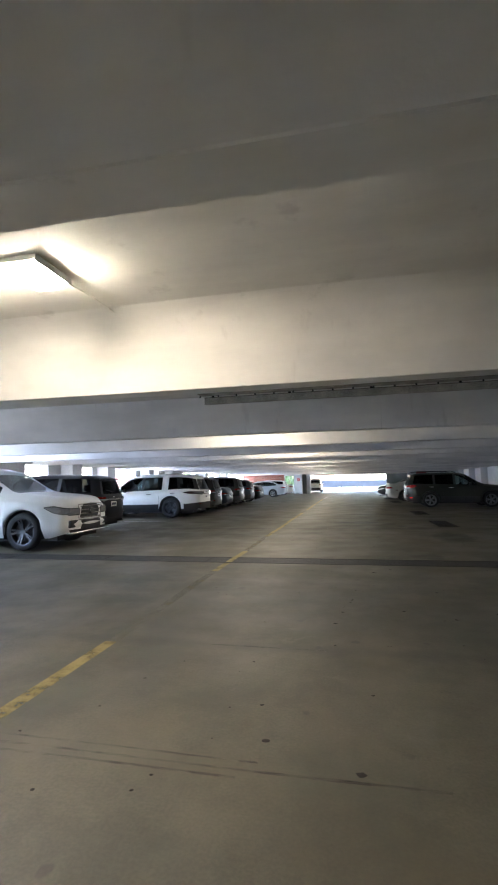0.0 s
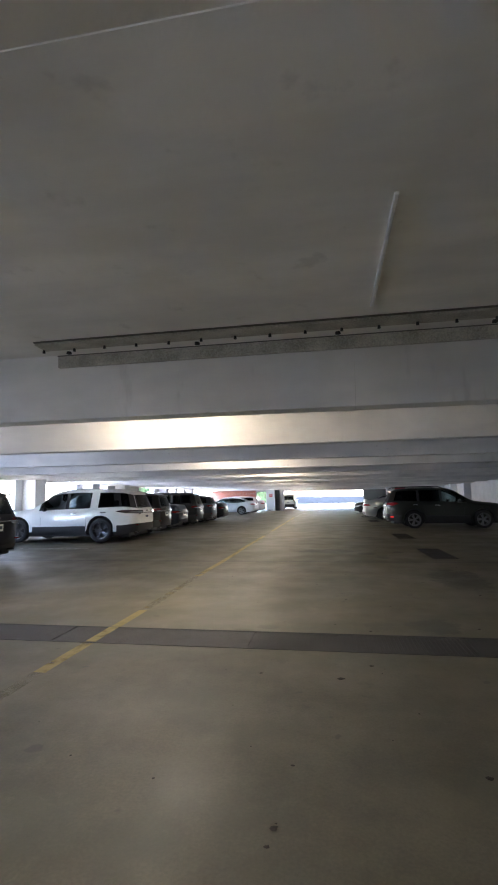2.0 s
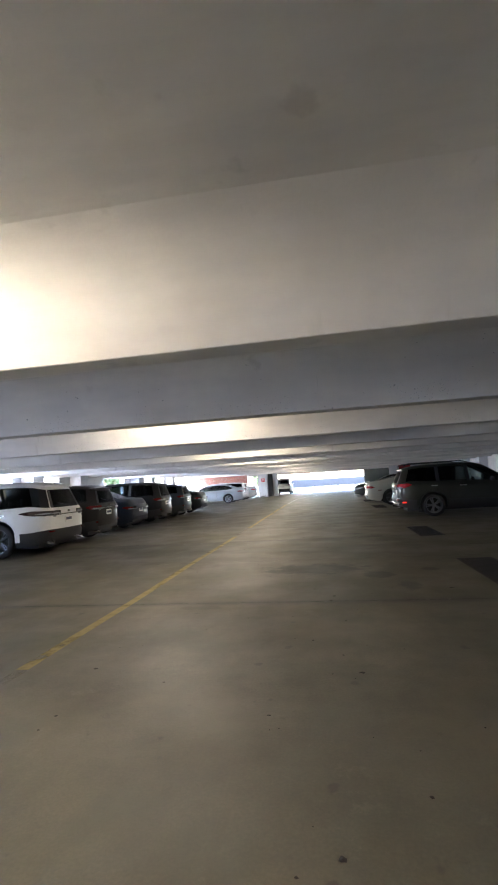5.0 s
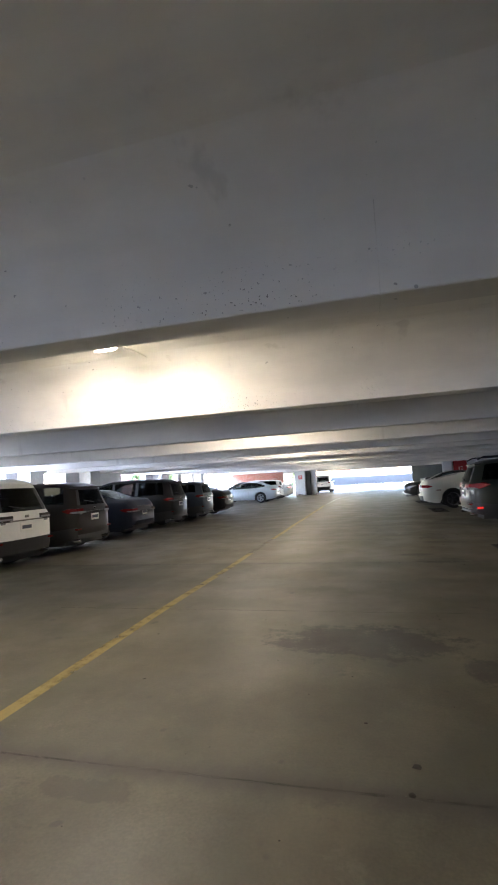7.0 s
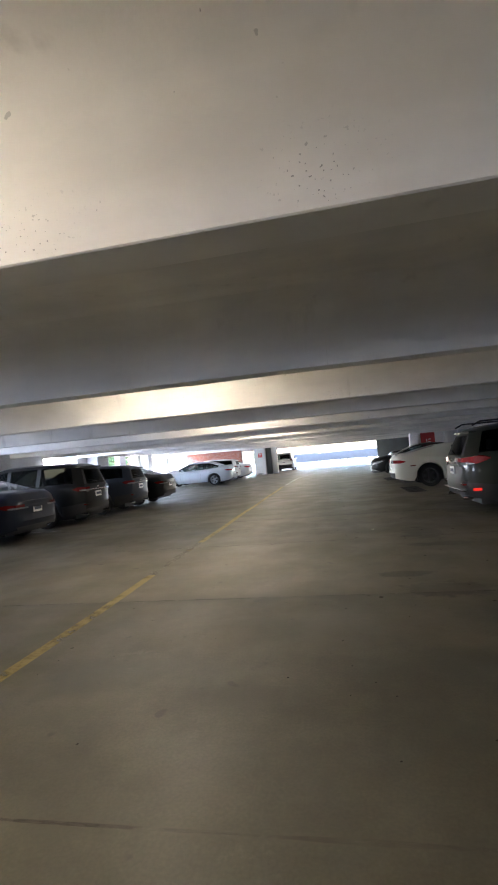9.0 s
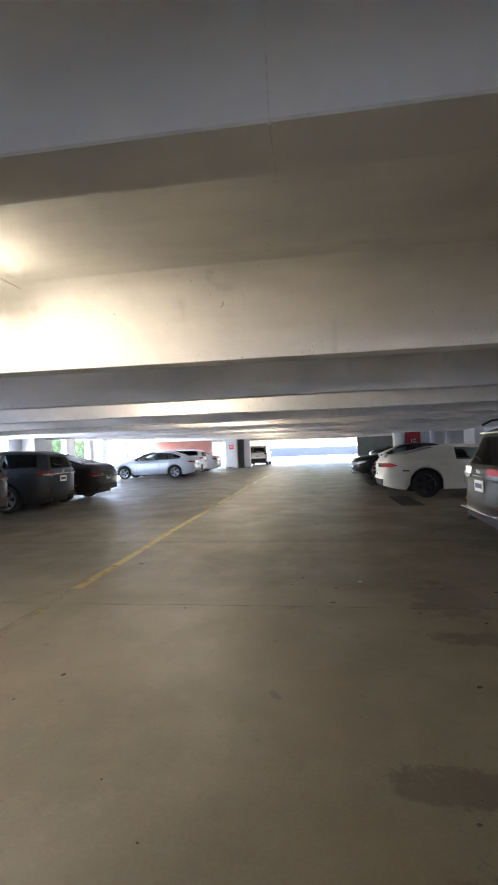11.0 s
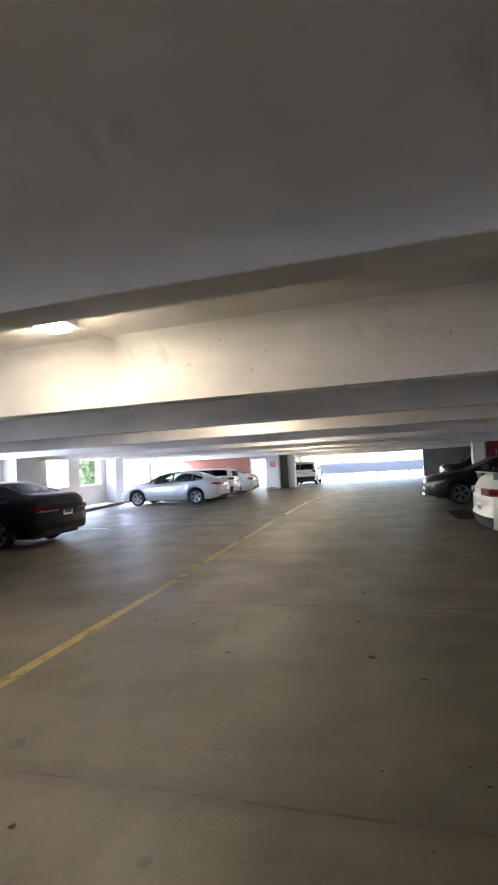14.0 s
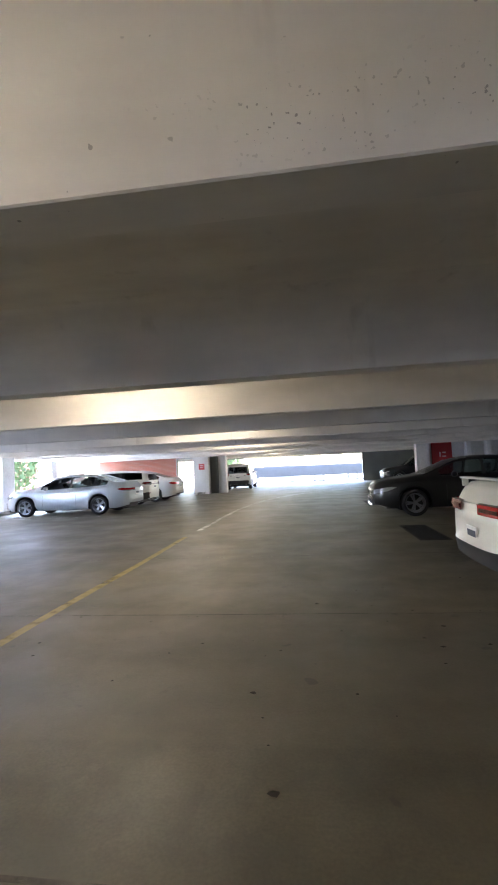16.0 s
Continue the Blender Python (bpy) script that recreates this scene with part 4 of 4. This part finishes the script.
                    col.append(bm.verts.new((xx * (0.985 if k < 1 else 1.0), s * y * (0.97 if k < 1 else 1.0), z)))
                rows.append(col)
            for a, b in zip(rows, rows[1:]):
                for k in range(3):
                    bm.faces.new((a[k], b[k], b[k + 1], a[k + 1]))
            bmesh.ops.recalc_face_normals(bm, faces=bm.faces)
            part(name, bm, m, t, note, smooth=True).data.set_sharp_from_angle(angle=radians(35))

    for row in lamps:
        wrap_lamp(*row)
    part("underbody", boxes((-L / 2 + 0.25, -hw * 0.8, 0.2, L / 2 - 0.25, hw * 0.8, 0.34)), M_PLASTIC, t)
    part("dashboard", boxes((L / 2 - roof_a - 0.12, -hw * 0.8, 0.7, L / 2 - roof_a + 0.5, hw * 0.8, lerp(belt, roof_a) - 0.02), bevel=0.04), M_SEAT, t)
    for xs in (roof_a + 0.55, roof_a + 1.5)[:2 if rear_seats else 1]:
        for s in (-1, 1):
            if L / 2 - xs - 0.5 > -L / 2 + 0.3:
                b0 = lerp(belt, xs)
                bm = boxes((L / 2 - xs - 0.2, s * hw * 0.42 - 0.25, 0.4, L / 2 - xs + 0.35, s * hw * 0.42 + 0.25, 0.6), (L / 2 - xs - 0.3, s * hw * 0.42 - 0.23, 0.5, L / 2 - xs - 0.14, s * hw * 0.42 + 0.23, b0 + 0.06), (L / 2 - xs - 0.3, s * hw * 0.42 - 0.12, b0 + 0.08, L / 2 - xs - 0.2, s * hw * 0.42 + 0.12, max(b0 + 0.1, min(b0 + 0.27, lerp(top, xs + 0.3) - 0.14))), bevel=0.03)
                part("seat", bm, M_SEAT, t)
    for x in fx:
        for s in (-1, 1):
            wheel(t, x, s * (hw - 0.13), r, s, rim or M_RIM, spokes)
            bm = bmesh.new()
            ring = [[bm.verts.new((x + (r + q) * math.cos(a), s * (hw - o), r + (r + q) * math.sin(a))) for a in np.linspace(-0.35, math.pi + 0.35, 17)] for q, o in ((0.06, 0.03), (0.06, 0.34))]
            for a in range(16):
                bm.faces.new((ring[0][a], ring[0][a + 1], ring[1][a + 1], ring[1][a]))
            cap = [bm.verts.new((x + (r + 0.06) * math.cos(a), s * (hw - 0.34), max(0.18, r + (r + 0.06) * math.sin(a)))) for a in np.linspace(-0.35, math.pi + 0.35, 17)]
            bm.faces.new(cap)
            part("wheel_housing", bm, M_PLASTIC, t)
    for s in (-1, 1):
        mx = L / 2 - glass[0] - 0.3
        mz = lerp(belt, glass[0] + 0.3) + 0.07
        bm = bmesh.new()
        bmesh.ops.create_uvsphere(bm, u_segments=10, v_segments=7, radius=1)
        for v in bm.verts:
            v.co = Vector((mx + v.co.x * 0.07, s * (hw + 0.06) + v.co.y * 0.11, mz + v.co.z * 0.075))
        part("wing_mirror", bm, paint_mat if not clad else M_PLASTIC, t, smooth=True)
        for hx in (0.36, 0.66):
            gx = glass[0] + (glass[1] - glass[0]) * hx + 0.1
            z = lerp(belt, gx) - 0.13
            y = half(gx) * 0.99
            part("door_handle", boxes(*[(L / 2 - gx - 0.1, min(s * y, s * (y + 0.03)), z, L / 2 - gx + 0.1, max(s * y, s * (y + 0.03)), z + 0.028)], bevel=0.006), paint_mat if clad == 0 else M_CHROME, t)
        for sx in (glass[0] + 0.12, (glass[0] + glass[1]) / 2 + 0.05):
            y = hw * 0.997
            bm = bmesh.new()
            z1 = lerp(belt, sx) - 0.03
            z0 = rocker + 0.1
            box(bm, L / 2 - sx - 0.003, min(s * y * 0.985, s * y * 1.003), z0 + (z1 - z0) * 0.1, L / 2 - sx + 0.003, max(s * y * 0.985, s * y * 1.003), z0 + (z1 - z0) * 0.75)
            part("door_gap", bm, M_PLASTIC, t)
        if rails:
            part("roof_rail", tube(bmesh.new(), [(L / 2 - roof_a - 0.1, s * hw * 0.66, roof_z - 0.03), (L / 2 - roof_a - 0.3, s * hw * 0.66, roof_z + 0.035), (L / 2 - roof_b + 0.15, s * hw * 0.66, roof_z + 0.03), (L / 2 - roof_b, s * hw * 0.66, roof_z - 0.04)], 0.017), M_PLASTIC, t)
    if "rear" in plates:
        p = part("number_plate", boxes((-L / 2 - 0.045, -0.155, plate_z - 0.075, -L / 2 - 0.033, 0.155, plate_z + 0.075), bevel=0.004), M_PLATE, t)
        part("print_bar", boxes((-L / 2 - 0.048, -0.12, plate_z - 0.03, -L / 2 - 0.0455, 0.12, plate_z + 0.035)), M_BAR, p)
    if lean:
        zr = lerp(top, L)
        part("roof_spoiler", boxes((-L / 2 + lean * (zr - 1.02) - 0.06, -hw * 0.6, zr - 0.05, -L / 2 + lean * (zr - 1.02) + 0.16, hw * 0.6, zr - 0.012), bevel=0.012), paint_mat, t)
        part("hatch_trim", boxes((-L / 2 - 0.05, -0.42, plate_z + 0.115, -L / 2 - 0.02, 0.42, plate_z + 0.145), bevel=0.008), M_CHROME, t, "chrome strip over the plate")
        part("emblem", boxes((-L / 2 - 0.05, -0.055, plate_z + 0.17, -L / 2 - 0.02, 0.055, plate_z + 0.225), bevel=0.012), M_CHROME, t)
        part("rear_wiper", tube(bmesh.new(), [(-L / 2 + lean * 0.14 - 0.055, 0.0, 1.16), (-L / 2 + lean * 0.2 - 0.05, 0.36, 1.22)], 0.009, 6), M_PLASTIC, t)
        for s in (-1, 1):
            part("exhaust_tip", tube(bmesh.new(), [(-L / 2 - 0.03, s * hw * 0.62, 0.31), (-L / 2 + 0.15, s * hw * 0.62, 0.31)], 0.035, 12), M_CHROME, t)
            part("reversing_light", boxes((-L / 2 - 0.03, min(s * hw * 0.5, s * hw * 0.6), 0.90, -L / 2 + 0.03, max(s * hw * 0.5, s * hw * 0.6), 0.97), bevel=0.01), M_HEAD, t)
            part("bumper_reflector", boxes((-L / 2 - 0.045, s * hw * 0.66 - 0.07, 0.55, -L / 2 + 0.03, s * hw * 0.66 + 0.07, 0.585), bevel=0.006), M_TAIL, t)
    if "front" in plates:
        p = part("number_plate", boxes((L / 2 + 0.063, -0.155, 0.44, L / 2 + 0.075, 0.155, 0.59), bevel=0.004), M_PLATE, t)
        part("print_bar", boxes((L / 2 + 0.0755, -0.12, 0.485, L / 2 + 0.078, 0.12, 0.55)), M_BAR, p)
    if grille:
        gx, gy = L / 2 + 0.05, hw * 0.46
        part("grille_frame", tube(bmesh.new(), [(gx, -gy, grille[0]), (gx + 0.02, 0, grille[0] - 0.02), (gx, gy, grille[0]), (gx, gy * 1.06, grille[1]), (gx + 0.02, 0, grille[1] + 0.015), (gx, -gy * 1.06, grille[1]), (gx, -gy, grille[0])], 0.014, 6), M_CHROME, t, "chrome grille surround")
        for k in range(4):
            z = grille[0] + (grille[1] - grille[0]) * (k + 0.5) / 4
            part("grille_bar", boxes((L / 2 + 0.035, -hw * 0.42, z - 0.012, L / 2 + 0.075, hw * 0.42, z + 0.012), bevel=0.005), M_CHROME, t)
    if spoiler:
        z = lerp(top, L - 0.12) + 0.07
        bm = boxes((-L / 2 + 0.05, -hw * 0.6, z, -L / 2 + 0.15, hw * 0.6, z + 0.022), (-L / 2 + 0.07, -hw * 0.6, z - 0.09, -L / 2 + 0.14, -hw * 0.565, z), (-L / 2 + 0.07, hw * 0.565, z - 0.09, -L / 2 + 0.14, hw * 0.6, z), bevel=0.008)
        part("rear_spoiler", bm, paint_mat, t)
    return t


SUV_LAMPS = (("tail_light", M_TAIL, -1, 0.98, 0.13, 0.24, 0.70, 0.05), ("tail_light_inner", M_HEAD, -1, 0.95, 0.05, 0.10, 0.60, 0.0, 0.5, 0.020, "clear reversing lens"))
SEDAN_LAMPS = (("tail_light", M_TAIL, -1, 0.80, 0.11, 0.28, 0.62, 0.08), ("tail_light_inner", M_HEAD, -1, 0.775, 0.04, 0.10, 0.48, 0.0, 0.5, 0.020, "clear reversing lens"),
               ("headlight", M_HEAD, 1, 0.63, 0.12, 0.50, 0.50, 0.22))


def suv(name, label, at, rz, paint_mat, L=4.75, W=1.86, H=1.72, r=0.36, hood=0.0, **kw):
    k = L / 4.75
    top = [(0, 0.80 + hood), (0.06, 0.92 + hood), (0.25, 1.0 + hood), (1.15 * k, 1.1 + hood), (1.35 * k, 1.16 + hood), (2.0 * k, H - 0.1), (2.35 * k, H - 0.015), (3.0 * k, H), (4.1 * k, H - 0.03), (4.5 * k, H - 0.06), (L, H - 0.13)]
    belt = [(0, 0.74 + hood), (0.5, 0.92 + hood), (1.3 * k, 1.02 + hood / 2), (3.2 * k, 1.08), (4.4 * k, 1.13), (L, 1.08)]
    d = dict(wheels=(0.92 * k, 0.92 * k + 2.75 * k), glass=(1.55 * k, 4.52 * k), pillars=((2.5 * k, 2.6 * k), (3.42 * k, 3.54 * k)), clad=0.42,
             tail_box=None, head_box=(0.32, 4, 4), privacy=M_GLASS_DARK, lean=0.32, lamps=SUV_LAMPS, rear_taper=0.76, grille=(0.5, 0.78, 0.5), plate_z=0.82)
    d.update(kw)
    return car(name, label, at, rz, L, W, top, belt, paint_mat, r=r, **d)


def sedan(name, label, at, rz, paint_mat, L=4.85, W=1.83, H=1.46, r=0.335, **kw):
    k = L / 4.85
    top = [(0, 0.74), (0.04, 0.84), (0.25, 0.92), (1.15 * k, 1.02), (1.35 * k, 1.07), (2.05 * k, H - 0.08), (2.4 * k, H - 0.015), (2.9 * k, H), (3.5 * k, H - 0.045), (4.34 * k, 1.14), (4.7 * k, 1.12), (4.8 * k, 1.0), (L, 0.88)]
    belt = [(0, 0.69), (0.5, 0.86), (1.3 * k, 0.93), (3.0 * k, 0.96), (4.1 * k, 1.03), (4.7 * k, 1.0), (L, 0.82)]
    d = dict(wheels=(0.96 * k, 0.96 * k + 2.82 * k), glass=(1.62 * k, 4.0 * k), pillars=((2.66 * k, 2.74 * k), (3.56 * k, 3.63 * k)), clad=0.0,
             tail_box=None, head_box=None, privacy=M_GLASS, lamps=SEDAN_LAMPS, front_taper=0.62, grille=(0.3, 0.5, 0.6), plate_z=0.72, rocker=0.22, roof_w=0.68)
    d.update(kw)
    return car(name, label, at, rz, L, W, top, belt, paint_mat, r=r, **d)


P_WHITE = paint("white_car_paint", (0.72, 0.72, 0.71))
P_PEARL = paint("pearl_white_car_paint", (0.66, 0.64, 0.58))
P_BLACK = paint("black_car_paint", (0.012, 0.012, 0.014))
P_BROWN = paint("dark_brown_car_paint", (0.016, 0.012, 0.011), 0.0)
P_BLUE = paint("dark_blue_car_paint", (0.010, 0.014, 0.026), 0.0)
P_GREY = paint("slate_grey_car_paint", (0.032, 0.040, 0.054), 0.2)
P_GREEN = paint("grey_green_car_paint", (0.028, 0.03, 0.024), 0.1)
P_CHAR = paint("charcoal_car_paint", (0.014, 0.014, 0.014), 0.0)
P_VAN = paint("silver_white_van_paint", (0.62, 0.62, 0.60), 0.1)
P_SILVER = paint("silver_blue_car_paint", (0.56, 0.60, 0.65), 0.35, 0.32)

# Cars on the left, nose to the parapet but for the first one. rz 180: nose to -x.
LUX = suv("suv", "white luxury suv parked nose out with chrome grille", (-6.0 - 2.55, 11.25), 0, P_WHITE, L=5.1, W=1.93, H=1.83, r=0.40, clad=0.0, rim=M_RIM_DARK, plates=("front",), grille=(0.62, 0.95, 0.52), hood=0.12, head_box=None, front_taper=0.86, lamps=(("headlight", M_HEAD, 1, 0.80, 0.15, 0.44, 0.60, 0.22), ("headlight_surround", M_PLASTIC, 1, 0.80, 0.175, 0.47, 0.57, 0.22, 0.5, 0.006), ("daytime_lamp", M_CHROME, 1, 0.755, 0.022, 0.2, 0.64, 0.1, 0.5, 0.018)))
for s_ in (-1, 1):
    part("air_intake", boxes((2.40, s_ * 0.60 - 0.15, 0.46, 2.60, s_ * 0.60 + 0.15, 0.62), bevel=0.025), M_PLASTIC, LUX)
part("lower_grille", boxes((2.48, -0.38, 0.42, 2.645, 0.38, 0.60), bevel=0.02), M_PLASTIC, LUX)
part("skid_plate", boxes((2.42, -0.75, 0.33, 2.63, 0.75, 0.37), bevel=0.012), M_CHROME, LUX, "chrome bumper lip")
part("emblem", tube(bmesh.new(), [(2.64, 0, 0.80), (2.665, 0, 0.80)], 0.075, 14), M_CHROME, LUX)
suv("suv", "black suv parked nose in beside the white one", (-6.95 - 2.3, 14.1), 180, P_BLACK, L=4.6, W=1.88, H=1.70, r=0.36)
suv("suv", "white three-row suv with black lower trim", (-6.1 - 2.6, 20.35), 180, P_WHITE, L=5.2, W=2.0, H=1.79, r=0.40, rim=M_RIM_DARK, clad=0.5, lamps=(("tail_light", M_SMOKED, -1, 0.99, 0.13, 0.62, 0.5, 0.04), ("tail_light_inner", M_HEAD, -1, 0.985, 0.04, 0.26, 0.52, 0.0, 0.5, 0.020, "clear lens strip")), glass=(1.75, 5.19), pillars=((2.72, 2.84), (3.62, 3.9, 1), (5.03, 5.19)), lean=0.4, bumper=0.58)
suv("suv", "dark brown crossover suv parked nose in", (-6.25 - 2.35, 22.8), 180, P_BROWN, L=4.7, H=1.68, r=0.36)
sedan("sedan", "dark blue sedan parked nose in", (-6.45 - 2.3, 25.7), 180, P_BLUE, L=4.6, r=0.33)
suv("suv", "black suv with red lamps parked nose in", (-6.4 - 2.35, 28.35), 180, P_CHAR, L=4.7, H=1.74)
suv("crossover", "slate grey crossover parked nose in", (-6.35 - 2.25, 31.15), 180, P_GREY, L=4.5, H=1.60, r=0.35, W=1.82)
sedan("sedan", "black sedan parked nose in at the row's end", (-6.2 - 2.4, 33.6), 180, P_BLACK, L=4.8)
sedan("sedan", "silver-blue sedan parked nose in", (-6.0 - 2.44, 44.5), 180, P_SILVER, L=4.88, H=1.49, rim=M_RIM, r=0.34, spokes=5, glass=(1.55, 4.25), front_taper=0.56, lamps=(("tail_light", M_TAIL_BRIGHT, -1, 0.86, 0.11, 0.36, 0.35, 0.08), ("tail_light_inner", M_HEAD, -1, 0.83, 0.03, 0.2, 0.36, 0.0, 0.5, 0.02), ("headlight", M_HEAD, 1, 0.66, 0.11, 0.55, 0.5, 0.2)))
suv("wagon", "white hatchback parked beside the silver sedan", (-6.25 - 2.2, 47.2), 180, P_WHITE, L=4.4, H=1.55, W=1.8, r=0.33, clad=0.3)
sedan("sedan", "white sedan parked before the brick wall", (-6.0 - 2.35, 50.3), 180, P_WHITE, L=4.7, H=1.47, lamps=(("tail_light", M_TAIL_BRIGHT, -1, 0.86, 0.13, 0.3, 0.45, 0.08), ("headlight", M_HEAD, 1, 0.66, 0.11, 0.5, 0.5, 0.2)))
# Cars on the right.
# The bumper_sheen row is a chrome strip imitating a highlight on the crease.
GREEN_SUV = suv("suv", "grey-green suv parked nose in with red lamps", (2.62 + 2.3, 26.2), 0, P_GREEN, L=4.65, H=1.70, r=0.36, lean=0.45, rails=True, lamps=(("tail_light", M_TAIL_BRIGHT, -1, 1.0, 0.16, 0.42, 0.45, 0.10), ("tail_light_inner", M_HEAD, -1, 0.955, 0.06, 0.16, 0.42, 0.0, 0.5, 0.022, "clear reversing lens"), ("bumper_sheen", M_CHROME, -1, 0.62, 0.02, 0.05, 0.3, 0.0, 0.5, 0.012, "chrome strip imitating sheen along the bumper crease")))
for s_ in (-1, 1):
    part("rear_reflector", boxes((-2.24, s_ * 0.885 - 0.03, 0.46, -2.1, s_ * 0.885 + 0.03, 0.51), bevel=0.006), M_REFLECTOR_GLOW, GREEN_SUV, "red bumper reflector with emission in place of its glint")
part("bumper_trim", boxes((-2.40, -0.72, 0.44, -2.31, 0.72, 0.475), bevel=0.01), M_CHROME, GREEN_SUV, "chrome bumper strip")
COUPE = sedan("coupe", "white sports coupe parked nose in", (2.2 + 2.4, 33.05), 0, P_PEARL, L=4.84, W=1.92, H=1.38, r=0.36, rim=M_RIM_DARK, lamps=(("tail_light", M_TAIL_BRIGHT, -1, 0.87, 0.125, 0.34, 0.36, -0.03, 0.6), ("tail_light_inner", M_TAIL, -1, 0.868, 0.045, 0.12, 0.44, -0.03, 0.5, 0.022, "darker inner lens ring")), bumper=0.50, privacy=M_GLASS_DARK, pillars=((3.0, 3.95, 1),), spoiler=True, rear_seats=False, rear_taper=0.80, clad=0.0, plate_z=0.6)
for s_ in (-1, 1):
    part("side_marker", boxes((-1.95, s_ * 0.955 - 0.012, 0.70, -1.78, s_ * 0.955 + 0.012, 0.735), bevel=0.005), M_TAIL, COUPE)
sedan("sedan", "dark charcoal sedan parked nose out", (2.1 + 2.35, 40.75), 180, P_CHAR, L=4.7, plates=())
suv("suv", "black suv parked nose out near the end wall", (5.0 + 2.4, 58.5), 180, P_BLACK, L=4.8, H=1.78)
# A small white van standing in the daylight.
car("van", "small silver-white van with black bumper standing by the far pillars", (-4.4, 60.6), 90, 3.9, 1.75, [(0, 0.8), (0.08, 0.95), (0.6, 1.1), (1.3, 1.62), (1.7, 1.73), (3.4, 1.73), (3.75, 1.70), (3.9, 1.62)],
    [(0, 0.75), (0.7, 1.0), (3.6, 1.08), (3.9, 1.06)], P_VAN, (0.65, 3.15), 0.31, glass=(1.15, 3.6), pillars=((1.95, 2.05), (2.8, 2.9)), tail_box=(0.12, 4, 5, 0.9), head_box=(0.35, 3, 4), bumper=0.6, plates=("rear",), roof_w=0.82, category="van", lean=0.12, rear_taper=0.94, privacy=M_GLASS)
